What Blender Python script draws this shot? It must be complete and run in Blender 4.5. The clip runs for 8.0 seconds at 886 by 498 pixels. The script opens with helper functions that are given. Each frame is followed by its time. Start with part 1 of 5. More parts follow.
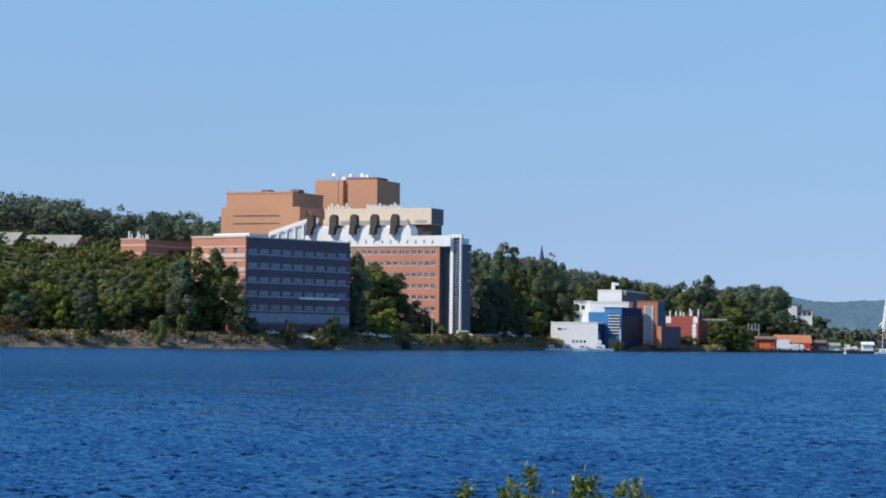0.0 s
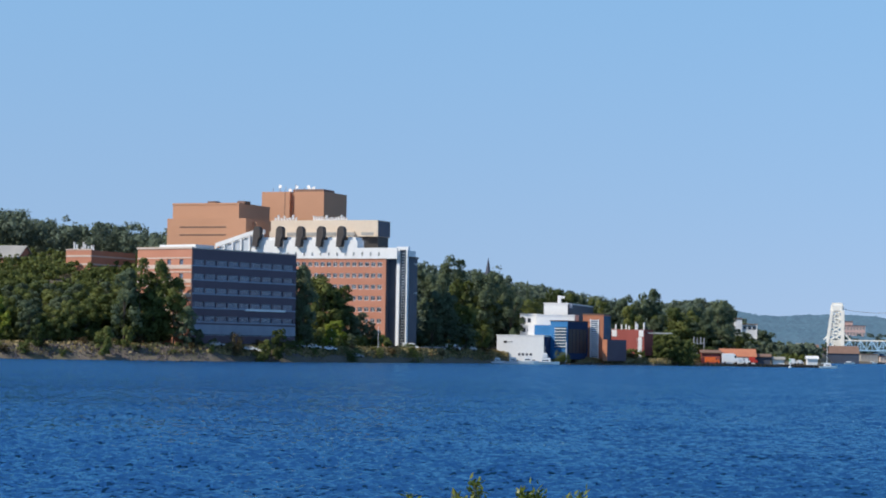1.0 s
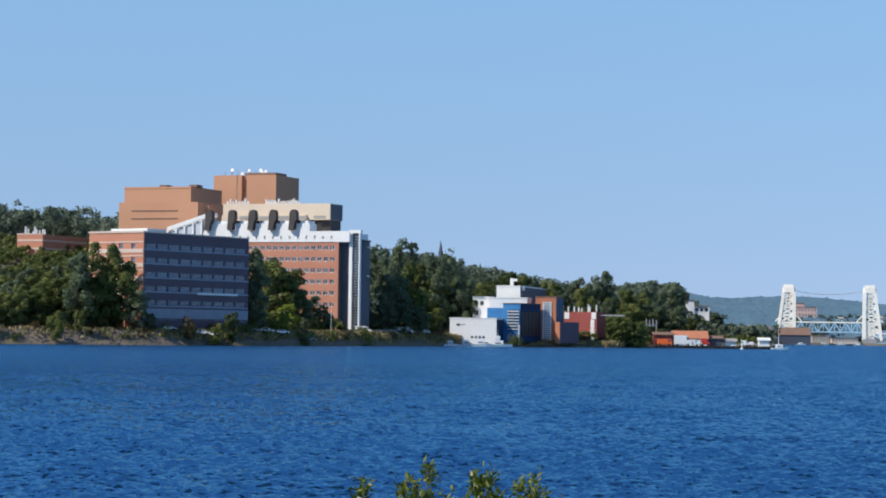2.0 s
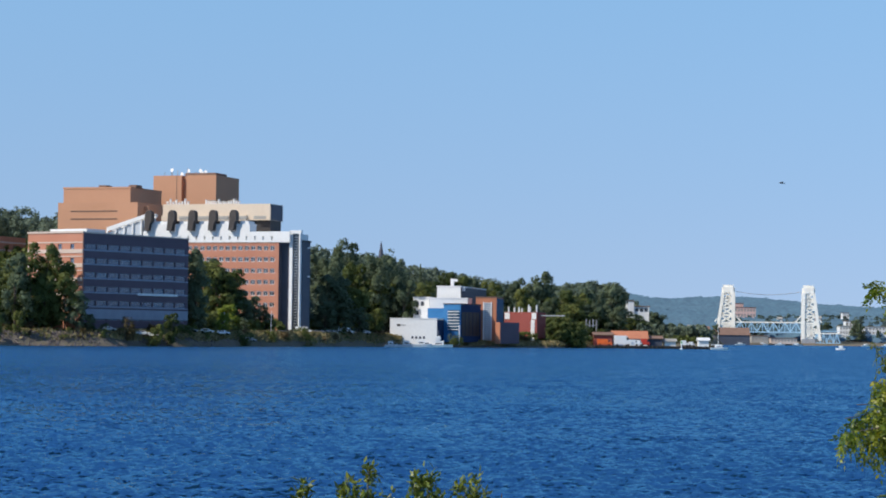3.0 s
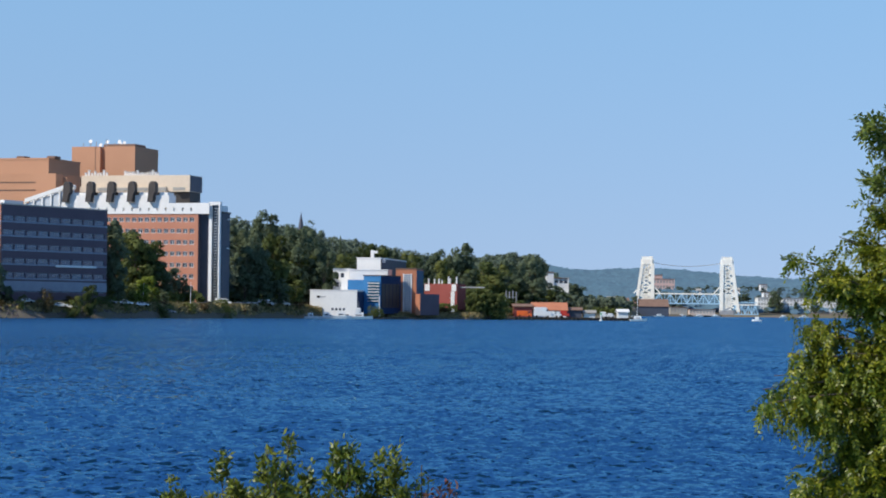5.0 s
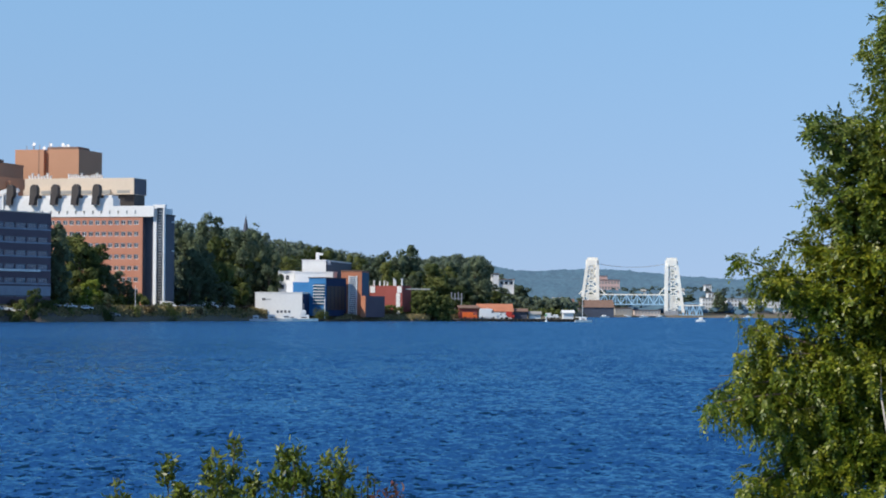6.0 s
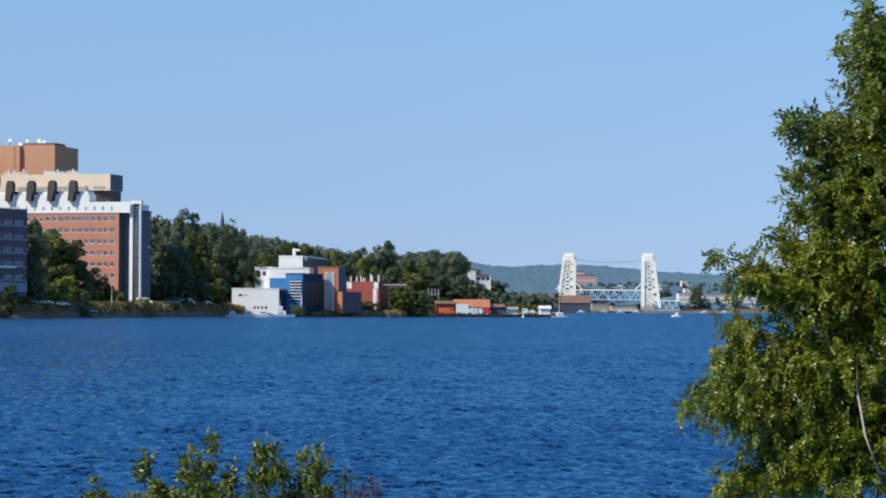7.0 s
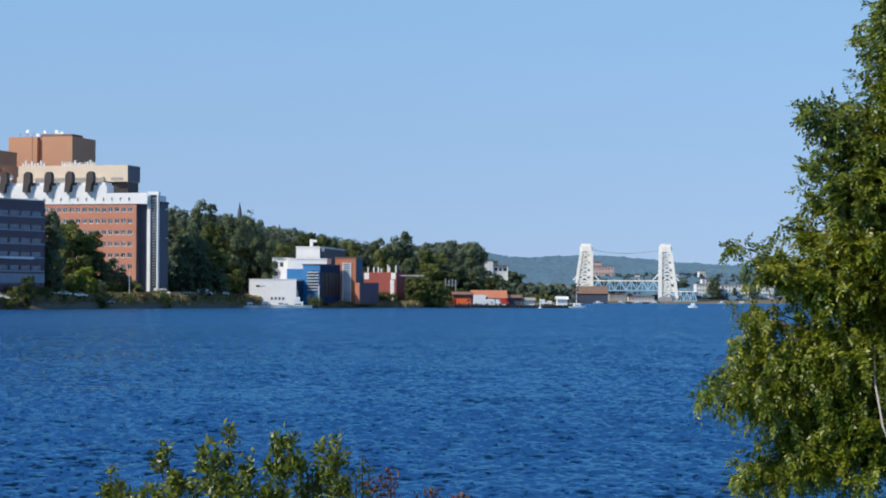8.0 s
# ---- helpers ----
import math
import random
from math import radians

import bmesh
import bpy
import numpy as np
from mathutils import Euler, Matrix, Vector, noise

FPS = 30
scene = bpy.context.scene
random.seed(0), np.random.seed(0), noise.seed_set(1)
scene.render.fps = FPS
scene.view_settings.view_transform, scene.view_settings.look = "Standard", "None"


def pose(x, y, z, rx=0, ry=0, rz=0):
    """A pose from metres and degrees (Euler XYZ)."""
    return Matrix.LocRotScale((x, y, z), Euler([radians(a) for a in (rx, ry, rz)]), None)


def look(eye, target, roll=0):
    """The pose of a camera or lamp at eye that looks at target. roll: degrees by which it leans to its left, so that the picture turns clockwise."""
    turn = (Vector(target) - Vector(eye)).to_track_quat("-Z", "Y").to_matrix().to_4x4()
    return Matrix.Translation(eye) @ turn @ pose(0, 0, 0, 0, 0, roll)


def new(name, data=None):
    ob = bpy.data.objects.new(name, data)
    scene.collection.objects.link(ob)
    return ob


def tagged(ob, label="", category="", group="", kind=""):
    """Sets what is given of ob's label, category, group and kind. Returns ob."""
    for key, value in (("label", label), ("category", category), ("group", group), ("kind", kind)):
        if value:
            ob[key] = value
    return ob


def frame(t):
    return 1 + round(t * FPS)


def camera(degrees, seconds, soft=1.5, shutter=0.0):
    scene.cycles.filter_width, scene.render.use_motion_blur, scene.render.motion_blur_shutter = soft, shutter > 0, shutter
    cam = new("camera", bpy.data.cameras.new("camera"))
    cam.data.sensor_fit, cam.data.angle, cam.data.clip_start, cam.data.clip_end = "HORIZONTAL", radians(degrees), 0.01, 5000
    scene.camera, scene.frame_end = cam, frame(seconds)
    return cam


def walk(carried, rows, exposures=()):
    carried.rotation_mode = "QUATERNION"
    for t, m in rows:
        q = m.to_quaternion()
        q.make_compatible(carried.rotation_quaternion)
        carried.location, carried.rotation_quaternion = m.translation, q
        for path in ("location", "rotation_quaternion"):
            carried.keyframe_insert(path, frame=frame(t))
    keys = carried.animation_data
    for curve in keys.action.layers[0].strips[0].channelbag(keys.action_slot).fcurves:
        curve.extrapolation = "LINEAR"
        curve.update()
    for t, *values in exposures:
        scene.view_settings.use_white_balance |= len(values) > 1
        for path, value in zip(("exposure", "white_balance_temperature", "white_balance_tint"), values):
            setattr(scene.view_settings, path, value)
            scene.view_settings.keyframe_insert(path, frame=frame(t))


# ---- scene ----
cam = camera(21.15, 8.0, soft=1.9)
EYE = 4.0
# seconds, tilt, lean and turn of the camera, which stands on the near bank
ROWS = [
    (0, 92.169, -0.754, 2.885),
    (0.5, 92.213, -0.849, 2.094),
    (1, 92.490, -0.987, 1.582),
    (1.2, 92.367, -0.970, 1.473),
    (2.3, 92.094, -0.680, 0.130),
    (2.5, 92.210, -0.658, -0.020),
    (3, 92.125, -0.690, -0.993),
    (3.5, 92.031, -0.641, -1.438),
    (4, 91.662, -0.821, -1.816),
    (4.2, 91.531, -0.800, -2.007),
    (5.3, 91.405, -0.625, -3.198),
    (5.5, 91.327, -0.603, -3.362),
    (6, 91.518, -0.382, -4.239),
    (6.5, 91.582, -0.325, -4.798),
    (7, 91.417, -0.288, -4.798),
    (7.5, 91.244, -0.384, -4.948),
    (8, 91.193, -0.261, -4.382),
]
walk(cam, [(t, pose(0, 0, EYE, rx, ry, rz)) for t, rx, ry, rz in ROWS])

# ---------------------------------------------------------------- light
SUN_ELEVATION, SUN_AZIMUTH = radians(42), radians(-117)     # azimuth from +y, clockwise seen from above
world = bpy.data.worlds.new("sky")
scene.world = world
world.use_nodes = True
wn = world.node_tree.nodes
sky = wn.new("ShaderNodeTexSky")
sky.sky_type, sky.sun_disc = "NISHITA", False
sky.sun_elevation, sky.sun_rotation = SUN_ELEVATION, SUN_AZIMUTH
sky.altitude, sky.air_density, sky.dust_density, sky.ozone_density = 200, 1.0, 0.15, 3.0
# the clear air over the lake: the sky keeps its blue down to the horizon
wl = world.node_tree.links
wcoord, wlift, wtone = wn.new("ShaderNodeTexCoord"), wn.new("ShaderNodeVectorMath"), wn.new("ShaderNodeMix")
wlift.operation = "ADD"
wlift.inputs[1].default_value = (0, 0, 0.18)
wtone.data_type, wtone.blend_type = "RGBA", "MULTIPLY"
wtone.inputs[0].default_value = 1.0
wl.new(wcoord.outputs["Generated"], wlift.inputs[0]), wl.new(wlift.outputs[0], sky.inputs[0])
split, rise, tint = wn.new("ShaderNodeSeparateXYZ"), wn.new("ShaderNodeMapRange"), wn.new("ShaderNodeMix")
tint.data_type = "RGBA"
tint.inputs[6].default_value, tint.inputs[7].default_value = (0.93, 0.78, 0.74, 1), (1.05, 1.14, 1.06, 1)
rise.inputs[2].default_value = 0.15
wl.new(wcoord.outputs["Generated"], split.inputs[0]), wl.new(split.outputs[2], rise.inputs[0])
over, zenith = wn.new("ShaderNodeMapRange"), wn.new("ShaderNodeMix")
over.inputs[1].default_value, over.inputs[2].default_value = 0.15, 0.6
zenith.data_type, zenith.inputs[7].default_value = "RGBA", (0.66, 0.86, 1.0, 1)
wl.new(split.outputs[2], over.inputs[0]), wl.new(over.outputs[0], zenith.inputs[0])
wl.new(rise.outputs[0], tint.inputs[0]), wl.new(tint.outputs[2], zenith.inputs[6]), wl.new(zenith.outputs[2], wtone.inputs[7])
wl.new(sky.outputs[0], wtone.inputs[6]), wl.new(wtone.outputs[2], wn["Background"].inputs[0])
wn["Background"].inputs[1].default_value = 0.146
sun = new("sun", bpy.data.lights.new("sun", "SUN"))
sun.data.energy, sun.data.angle, sun.data.color = 3.7, radians(0.5), (1.0, 0.93, 0.82)
sun_dir = Vector((math.sin(SUN_AZIMUTH) * math.cos(SUN_ELEVATION), math.cos(SUN_AZIMUTH) * math.cos(SUN_ELEVATION), math.sin(SUN_ELEVATION)))
sun.matrix_world = look(sun_dir * 100, (0, 0, 0))
scene.view_settings.exposure = 0.33

# ---------------------------------------------------------------- materials
def material(name, a, b=None, scale=1.0, rough=0.8, metal=0.0, bump=0.0, fine=8.0, vary=0.0, island=0.0, spec=0.3, sheen=None):
    """A procedural surface: two colours mixed by coarse and fine noise, with relief and a change from piece to piece."""
    m = bpy.data.materials.new(name)
    m.use_nodes = True
    nodes, links = m.node_tree.nodes, m.node_tree.links
    bsdf = nodes["Principled BSDF"]
    bsdf.inputs["Roughness"].default_value, bsdf.inputs["Metallic"].default_value = rough, metal
    bsdf.inputs["Specular IOR Level"].default_value = spec
    b = b or tuple(c * 0.78 for c in a)
    coord = nodes.new("ShaderNodeTexCoord")
    coarse, grain, add = nodes.new("ShaderNodeTexNoise"), nodes.new("ShaderNodeTexNoise"), nodes.new("ShaderNodeMath")
    coarse.inputs["Scale"].default_value, grain.inputs["Scale"].default_value = scale, scale * fine
    coarse.inputs["Detail"].default_value, grain.inputs["Detail"].default_value = 3, 3
    add.operation, add.use_clamp = "ADD", True
    for n in (coarse, grain):
        links.new(coord.outputs["Object"], n.inputs["Vector"])
    k1, k2 = nodes.new("ShaderNodeMath"), nodes.new("ShaderNodeMath")
    k1.operation = k2.operation = "MULTIPLY_ADD"
    k1.inputs[1].default_value, k1.inputs[2].default_value = 1.8, -0.4
    k2.inputs[1].default_value, k2.inputs[2].default_value = 1.2, -0.6
    links.new(coarse.outputs[0], k1.inputs[0]), links.new(grain.outputs[0], k2.inputs[0])
    links.new(k1.outputs[0], add.inputs[0]), links.new(k2.outputs[0], add.inputs[1])
    mix = nodes.new("ShaderNodeMix")
    mix.data_type = "RGBA"
    mix.inputs[6].default_value, mix.inputs[7].default_value = (*a, 1), (*b, 1)
    links.new(add.outputs[0], mix.inputs[0])
    out = mix.outputs[2]
    for amount, node, socket in ((vary, "ShaderNodeObjectInfo", "Random"), (island, "ShaderNodeNewGeometry", "Random Per Island")):
        if amount:
            src, lift, hue = nodes.new(node), nodes.new("ShaderNodeMapRange"), nodes.new("ShaderNodeHueSaturation")
            lift.inputs[3].default_value, lift.inputs[4].default_value = 1 - amount, 1 + amount
            links.new(src.outputs[socket], lift.inputs[0]), links.new(lift.outputs[0], hue.inputs["Value"])
            links.new(out, hue.inputs["Color"])
            shift = nodes.new("ShaderNodeMapRange")
            shift.inputs[3].default_value, shift.inputs[4].default_value = 0.5 + 0.045 * amount, 0.5 - 0.06 * amount
            links.new(src.outputs[socket], shift.inputs[0]), links.new(shift.outputs[0], hue.inputs["Hue"])
            out = hue.outputs[0]
    links.new(out, bsdf.inputs["Base Color"])
    if bump:
        relief = nodes.new("ShaderNodeBump")
        relief.inputs["Strength"].default_value, relief.inputs["Distance"].default_value = bump, 0.3 / scale / fine
        links.new(grain.outputs[0], relief.inputs["Height"]), links.new(relief.outputs[0], bsdf.inputs["Normal"])
    return m


def glass(name, tint, rough=0.08):
    m = material(name, tint, tuple(c * 0.6 for c in tint), 0.15, rough, 0.0, 0.05, 4, 0.35, spec=0.8)
    return m


BRICK = material("red_brick", (0.53, 0.24, 0.155), (0.46, 0.195, 0.125), 0.12, 0.9, bump=0.3, fine=30)
TAN = material("tan_brick", (0.55, 0.29, 0.175), (0.50, 0.26, 0.155), 0.08, 0.9, bump=0.3, fine=30)
BAND = material("pale_stone", (0.62, 0.50, 0.42), (0.55, 0.43, 0.36), 0.3, 0.85)
BEIGE = material("beige_panel", (0.68, 0.56, 0.43), (0.62, 0.50, 0.38), 0.1, 0.8)
WHITE = material("white_panel", (0.82, 0.81, 0.79), (0.72, 0.71, 0.69), 0.15, 0.55)
OFFWHITE = material("off_white_panel", (0.80, 0.80, 0.78), (0.72, 0.72, 0.71), 0.12, 0.7)
GREYROOF = material("grey_roofing", (0.36, 0.34, 0.30), (0.28, 0.27, 0.25), 0.2, 0.8)
ROOF = material("flat_roof_gravel", (0.30, 0.29, 0.27), (0.22, 0.21, 0.20), 0.4, 0.95)
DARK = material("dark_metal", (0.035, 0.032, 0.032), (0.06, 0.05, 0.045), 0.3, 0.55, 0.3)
STEEL = material("grey_steel", (0.42, 0.43, 0.44), (0.33, 0.33, 0.34), 0.5, 0.5, 0.4)
# deep blue that stands for shade on the research center's side walls
SHADEBLUE = material("blue_wall_shade", (0.022, 0.045, 0.105), (0.018, 0.036, 0.085), 0.2, 0.75, spec=0.1)
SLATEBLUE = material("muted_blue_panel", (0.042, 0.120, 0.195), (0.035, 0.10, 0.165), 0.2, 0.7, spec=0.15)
# brick darkened in colour for walls that lie in shade
SHADEBRICK = material("brick_in_shade", (0.150, 0.112, 0.132), (0.122, 0.092, 0.112), 0.15, 0.9, bump=0.3, fine=30, spec=0.15)
HOOD = material("brown_grey_metal", (0.060, 0.052, 0.050), (0.085, 0.072, 0.065), 0.4, 0.6, 0.2)
PALEGLAZE = material("pale_frosted_glazing", (0.56, 0.59, 0.62), (0.46, 0.50, 0.55), 0.25, 0.35)
# slate of spire and sheds; also coloured onto walls to give them shade
SLATESHADE = material("slate_and_wall_shade", (0.084, 0.092, 0.120), (0.065, 0.072, 0.095), 0.2, 0.6, bump=0.2)
GREYSILL = material("grey_sill_metal", (0.31, 0.34, 0.40), (0.25, 0.27, 0.33), 0.3, 0.65)
GLASS = glass("window_glass", (0.025, 0.035, 0.05))
GLASSB = glass("blue_glass", (0.03, 0.08, 0.16))
BLUE = material("blue_panel", (0.04, 0.195, 0.43), (0.034, 0.16, 0.36), 0.15, 0.5)
ORANGE = material("orange_brick", (0.50, 0.20, 0.11), (0.42, 0.16, 0.09), 0.2, 0.85)
RED = material("weathered_red_siding", (0.37, 0.102, 0.085), (0.30, 0.085, 0.072), 0.2, 0.85, spec=0.15)
ORANGEPAINT = material("orange_paint", (0.85, 0.16, 0.03), (0.70, 0.13, 0.03), 0.5, 0.5)
REDPAINT = material("red_paint", (0.60, 0.05, 0.03), (0.50, 0.045, 0.03), 0.5, 0.5)
BARK = material("bark", (0.14, 0.11, 0.085), (0.08, 0.06, 0.045), 3, 0.95, bump=0.6)
PALEBARK = material("pale_bark", (0.42, 0.38, 0.33), (0.24, 0.21, 0.18), 4, 0.9, bump=0.5)
BRIDGEWHITE = material("aged_white_steel", (0.90, 0.87, 0.79), (0.82, 0.77, 0.67), 0.2, 0.6)
BRIDGEBLUE = material("pale_blue_steel", (0.36, 0.56, 0.72), (0.29, 0.48, 0.64), 0.2, 0.6)
BROWNROOF = material("brown_roofing", (0.24, 0.15, 0.11), (0.18, 0.11, 0.08), 0.3, 0.85)
CONCRETE = material("concrete", (0.42, 0.38, 0.33), (0.33, 0.30, 0.26), 0.3, 0.9, bump=0.3)
TIMBER = material("dark_wet_timber", (0.035, 0.03, 0.027), (0.06, 0.05, 0.04), 0.5, 0.8)
# forest green shifted to blue: the haze of distance is in the colour
FARHAZE = material("hazed_forest", (0.085, 0.15, 0.205), (0.105, 0.175, 0.23), 0.008, 1.0, island=0.10, spec=0.0)
CAR = material("car_paint", (0.80, 0.80, 0.80), (0.72, 0.72, 0.72), 1, 0.3, vary=0.3)
RUBBER = material("rubber", (0.02, 0.02, 0.02), None, 5, 0.9)


def leaf_material(name, a, b, vary, island, scale=0.6, thin=0.3, rough=0.6, spec=0.25):
    m = material(name, a, b, scale, rough, vary=vary, island=island, spec=spec)
    nodes, links = m.node_tree.nodes, m.node_tree.links
    bsdf, out = nodes["Principled BSDF"], nodes["Material Output"]
    through_light, blend = nodes.new("ShaderNodeBsdfTranslucent"), nodes.new("ShaderNodeMixShader")
    colour = bsdf.inputs["Base Color"].links[0].from_socket
    links.new(colour, through_light.inputs[0])
    blend.inputs[0].default_value = thin
    links.new(bsdf.outputs[0], blend.inputs[1]), links.new(through_light.outputs[0], blend.inputs[2])
    links.new(blend.outputs[0], out.inputs[0])
    return m


LEAF = leaf_material("summer_leaves", (0.100, 0.140, 0.042), (0.145, 0.172, 0.048), 0.45, 0.2, thin=0.48)
# dark and hillside leaves have extra blue for about a kilometre of haze
LEAFDARK = leaf_material("dark_leaves_hazed", (0.120, 0.165, 0.098), (0.150, 0.192, 0.106), 0.3, 0.2, thin=0.48)
LEAFHILL = leaf_material("hillside_leaves_hazed", (0.126, 0.168, 0.118), (0.150, 0.190, 0.128), 0.0, 0.2, 0.05, 0.35)
# far town leaves: muted and bluer, air haze mixed into the green
LEAFHAZE = leaf_material("hazed_leaves", (0.100, 0.150, 0.130), (0.120, 0.168, 0.150), 0.0, 0.2, 0.05, 0.48)
LEAFLIME = leaf_material("yellow_green_leaves", (0.22, 0.27, 0.03), (0.17, 0.23, 0.035), 0.2, 0.35)
LEAFAUTUMN = leaf_material("browning_leaves", (0.12, 0.09, 0.035), (0.10, 0.07, 0.03), 0.3, 0.35)
LEAFNEAR = leaf_material("sunlit_green_leaves", (0.088, 0.152, 0.012), (0.215, 0.235, 0.018), 0.0, 0.6, 1.2, 0.40, rough=0.42, spec=0.5)
LEAFDEEP = leaf_material("deep_green_leaves", (0.098, 0.160, 0.030), (0.190, 0.228, 0.038), 0.0, 0.6, 1.0, 0.42, rough=0.42, spec=0.5)
LEAFBUSH = leaf_material("green_bush_leaves", (0.062, 0.118, 0.014), (0.175, 0.205, 0.022), 0.0, 0.6, 2.0, rough=0.42, spec=0.5)
LEAFRED = leaf_material("reddening_leaves", (0.20, 0.085, 0.055), (0.13, 0.085, 0.05), 0.0, 0.5, 4)
GRASS = leaf_material("dry_grass", (0.34, 0.27, 0.13), (0.22, 0.20, 0.08), 0.0, 0.4, 0.05)


def ground_material():
    m = material("earth_and_grass", (0.20, 0.16, 0.135), (0.11, 0.11, 0.055), 0.03, 0.95, bump=0.4, fine=25, spec=0.1)
    return m


def water_material():
    m = bpy.data.materials.new("rippled_lake_water")
    m.use_nodes = True
    nodes, links = m.node_tree.nodes, m.node_tree.links
    coord = nodes.new("ShaderNodeTexCoord")
    deep, gloss, blend = nodes.new("ShaderNodeBsdfDiffuse"), nodes.new("ShaderNodeBsdfGlossy"), nodes.new("ShaderNodeMixShader")
    nodes.remove(nodes["Principled BSDF"])
    deep.inputs[0].default_value = (0.003, 0.020, 0.050, 1)
    gloss.inputs[0].default_value, gloss.inputs["Roughness"].default_value = (0.27, 0.55, 0.76, 1), 0.06
    # out on the open lake the ripples are too fine to tell apart, and blur the reflections
    span, blur = nodes.new("ShaderNodeVectorMath"), nodes.new("ShaderNodeMapRange")
    span.operation = "LENGTH"
    blur.inputs[1].default_value, blur.inputs[2].default_value, blur.inputs[3].default_value, blur.inputs[4].default_value = 110, 420, 0.06, 0.20
    links.new(coord.outputs["Object"], span.inputs[0]), links.new(span.outputs["Value"], blur.inputs[0]), links.new(blur.outputs[0], gloss.inputs["Roughness"])
    fresnel, share = nodes.new("ShaderNodeFresnel"), nodes.new("ShaderNodeMath")
    fresnel.inputs[0].default_value = 1.33
    share.operation, share.inputs[1].default_value = "MULTIPLY", 0.72
    links.new(fresnel.outputs[0], share.inputs[0]), links.new(share.outputs[0], blend.inputs[0])
    links.new(deep.outputs[0], blend.inputs[1]), links.new(gloss.outputs[0], blend.inputs[2])
    links.new(blend.outputs[0], nodes["Material Output"].inputs[0])
    # slopes of ripples too small for the mesh, gathered into gusts
    geo, total, unit = nodes.new("ShaderNodeNewGeometry"), nodes.new("ShaderNodeVectorMath"), nodes.new("ShaderNodeVectorMath")
    slopes = []
    for scale, stretch, steep in ((0.45, 0.25, 1.1), (1.4, 0.6, 2.4), (3.6, 1.0, 3.4)):
        mapping, n, centre, grow = nodes.new("ShaderNodeMapping"), nodes.new("ShaderNodeTexNoise"), nodes.new("ShaderNodeVectorMath"), nodes.new("ShaderNodeVectorMath")
        mapping.inputs["Scale"].default_value = (scale, scale * stretch, scale)
        mapping.inputs["Rotation"].default_value = (0, 0, radians(12))
        n.inputs["Scale"].default_value, n.inputs["Detail"].default_value = 1, 3
        centre.operation, grow.operation = "SUBTRACT", "MULTIPLY"
        # faces to the near bank show over crests: constant lean added to darken reflections
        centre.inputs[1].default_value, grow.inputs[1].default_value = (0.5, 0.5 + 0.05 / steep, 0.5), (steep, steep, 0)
        links.new(coord.outputs["Object"], mapping.inputs[0]), links.new(mapping.outputs[0], n.inputs["Vector"])
        links.new(n.outputs["Color"], centre.inputs[0]), links.new(centre.outputs[0], grow.inputs[0])
        slopes.append(grow)
    more = nodes.new("ShaderNodeVectorMath")
    more.operation = "ADD"
    both, gusty = nodes.new("ShaderNodeVectorMath"), nodes.new("ShaderNodeVectorMath")
    gmap, gust, force = nodes.new("ShaderNodeMapping"), nodes.new("ShaderNodeTexNoise"), nodes.new("ShaderNodeMapRange")
    gmap.inputs["Scale"].default_value = (0.008, 0.06, 1)
    gmap.inputs["Rotation"].default_value = (0, 0, radians(-4))
    gust.inputs["Scale"].default_value, gust.inputs["Detail"].default_value = 1, 4
    force.inputs[1].default_value, force.inputs[2].default_value, force.inputs[3].default_value, force.inputs[4].default_value = 0.36, 0.62, 0.65, 1.25
    links.new(coord.outputs["Object"], gmap.inputs[0]), links.new(gmap.outputs[0], gust.inputs["Vector"]), links.new(gust.outputs[0], force.inputs[0])
    both.operation, gusty.operation, total.operation, unit.operation = "ADD", "SCALE", "ADD", "NORMALIZE"
    links.new(slopes[0].outputs[0], both.inputs[0]), links.new(slopes[1].outputs[0], both.inputs[1])
    links.new(both.outputs[0], more.inputs[0]), links.new(slopes[2].outputs[0], more.inputs[1])
    links.new(more.outputs[0], gusty.inputs[0]), links.new(force.outputs[0], gusty.inputs["Scale"])
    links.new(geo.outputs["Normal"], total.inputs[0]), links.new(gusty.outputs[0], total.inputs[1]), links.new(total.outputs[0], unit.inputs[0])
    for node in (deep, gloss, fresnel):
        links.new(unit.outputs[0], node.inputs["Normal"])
    return m


# ---------------------------------------------------------------- mesh helpers
def part(name, bm, mat, parent=None, label="", m=None, smooth=False):
    """Links a bmesh as one mesh object, under a thing or a part."""
    me = bpy.data.meshes.new(name)
    bm.to_mesh(me)
    bm.free()
    me.materials.append(mat)
    if smooth:
        me.polygons.foreach_set("use_smooth", [True] * len(me.polygons))
    return placed(name, me, parent, label, m)


def placed(name, me, parent=None, label="", m=None):
    ob = new(name, me)
    if parent:
        ob.parent = parent
    if m is not None:
        ob.matrix_basis = m
    return tagged(ob, label)


def thing(name, label, category, m=None, group="", kind=""):
    ob = new(name)
    if m is not None:
        ob.matrix_basis = m
    return tagged(ob, label, category, group, kind)


def cuboid(bm, x0, x1, y0, y1, z0, z1, bevel=0.0):
    b = bm if not bevel else bmesh.new()
    vs = [b.verts.new(c) for c in ((x0, y0, z0), (x1, y0, z0), (x1, y1, z0), (x0, y1, z0), (x0, y0, z1), (x1, y0, z1), (x1, y1, z1), (x0, y1, z1))]
    for f in ((3, 2, 1, 0), (4, 5, 6, 7), (0, 1, 5, 4), (1, 2, 6, 5), (2, 3, 7, 6), (3, 0, 4, 7)):
        b.faces.new([vs[i] for i in f])
    if bevel:
        bmesh.ops.bevel(b, geom=b.edges[:], offset=bevel, segments=2, affect="EDGES")
        join(bm, b)
    return bm


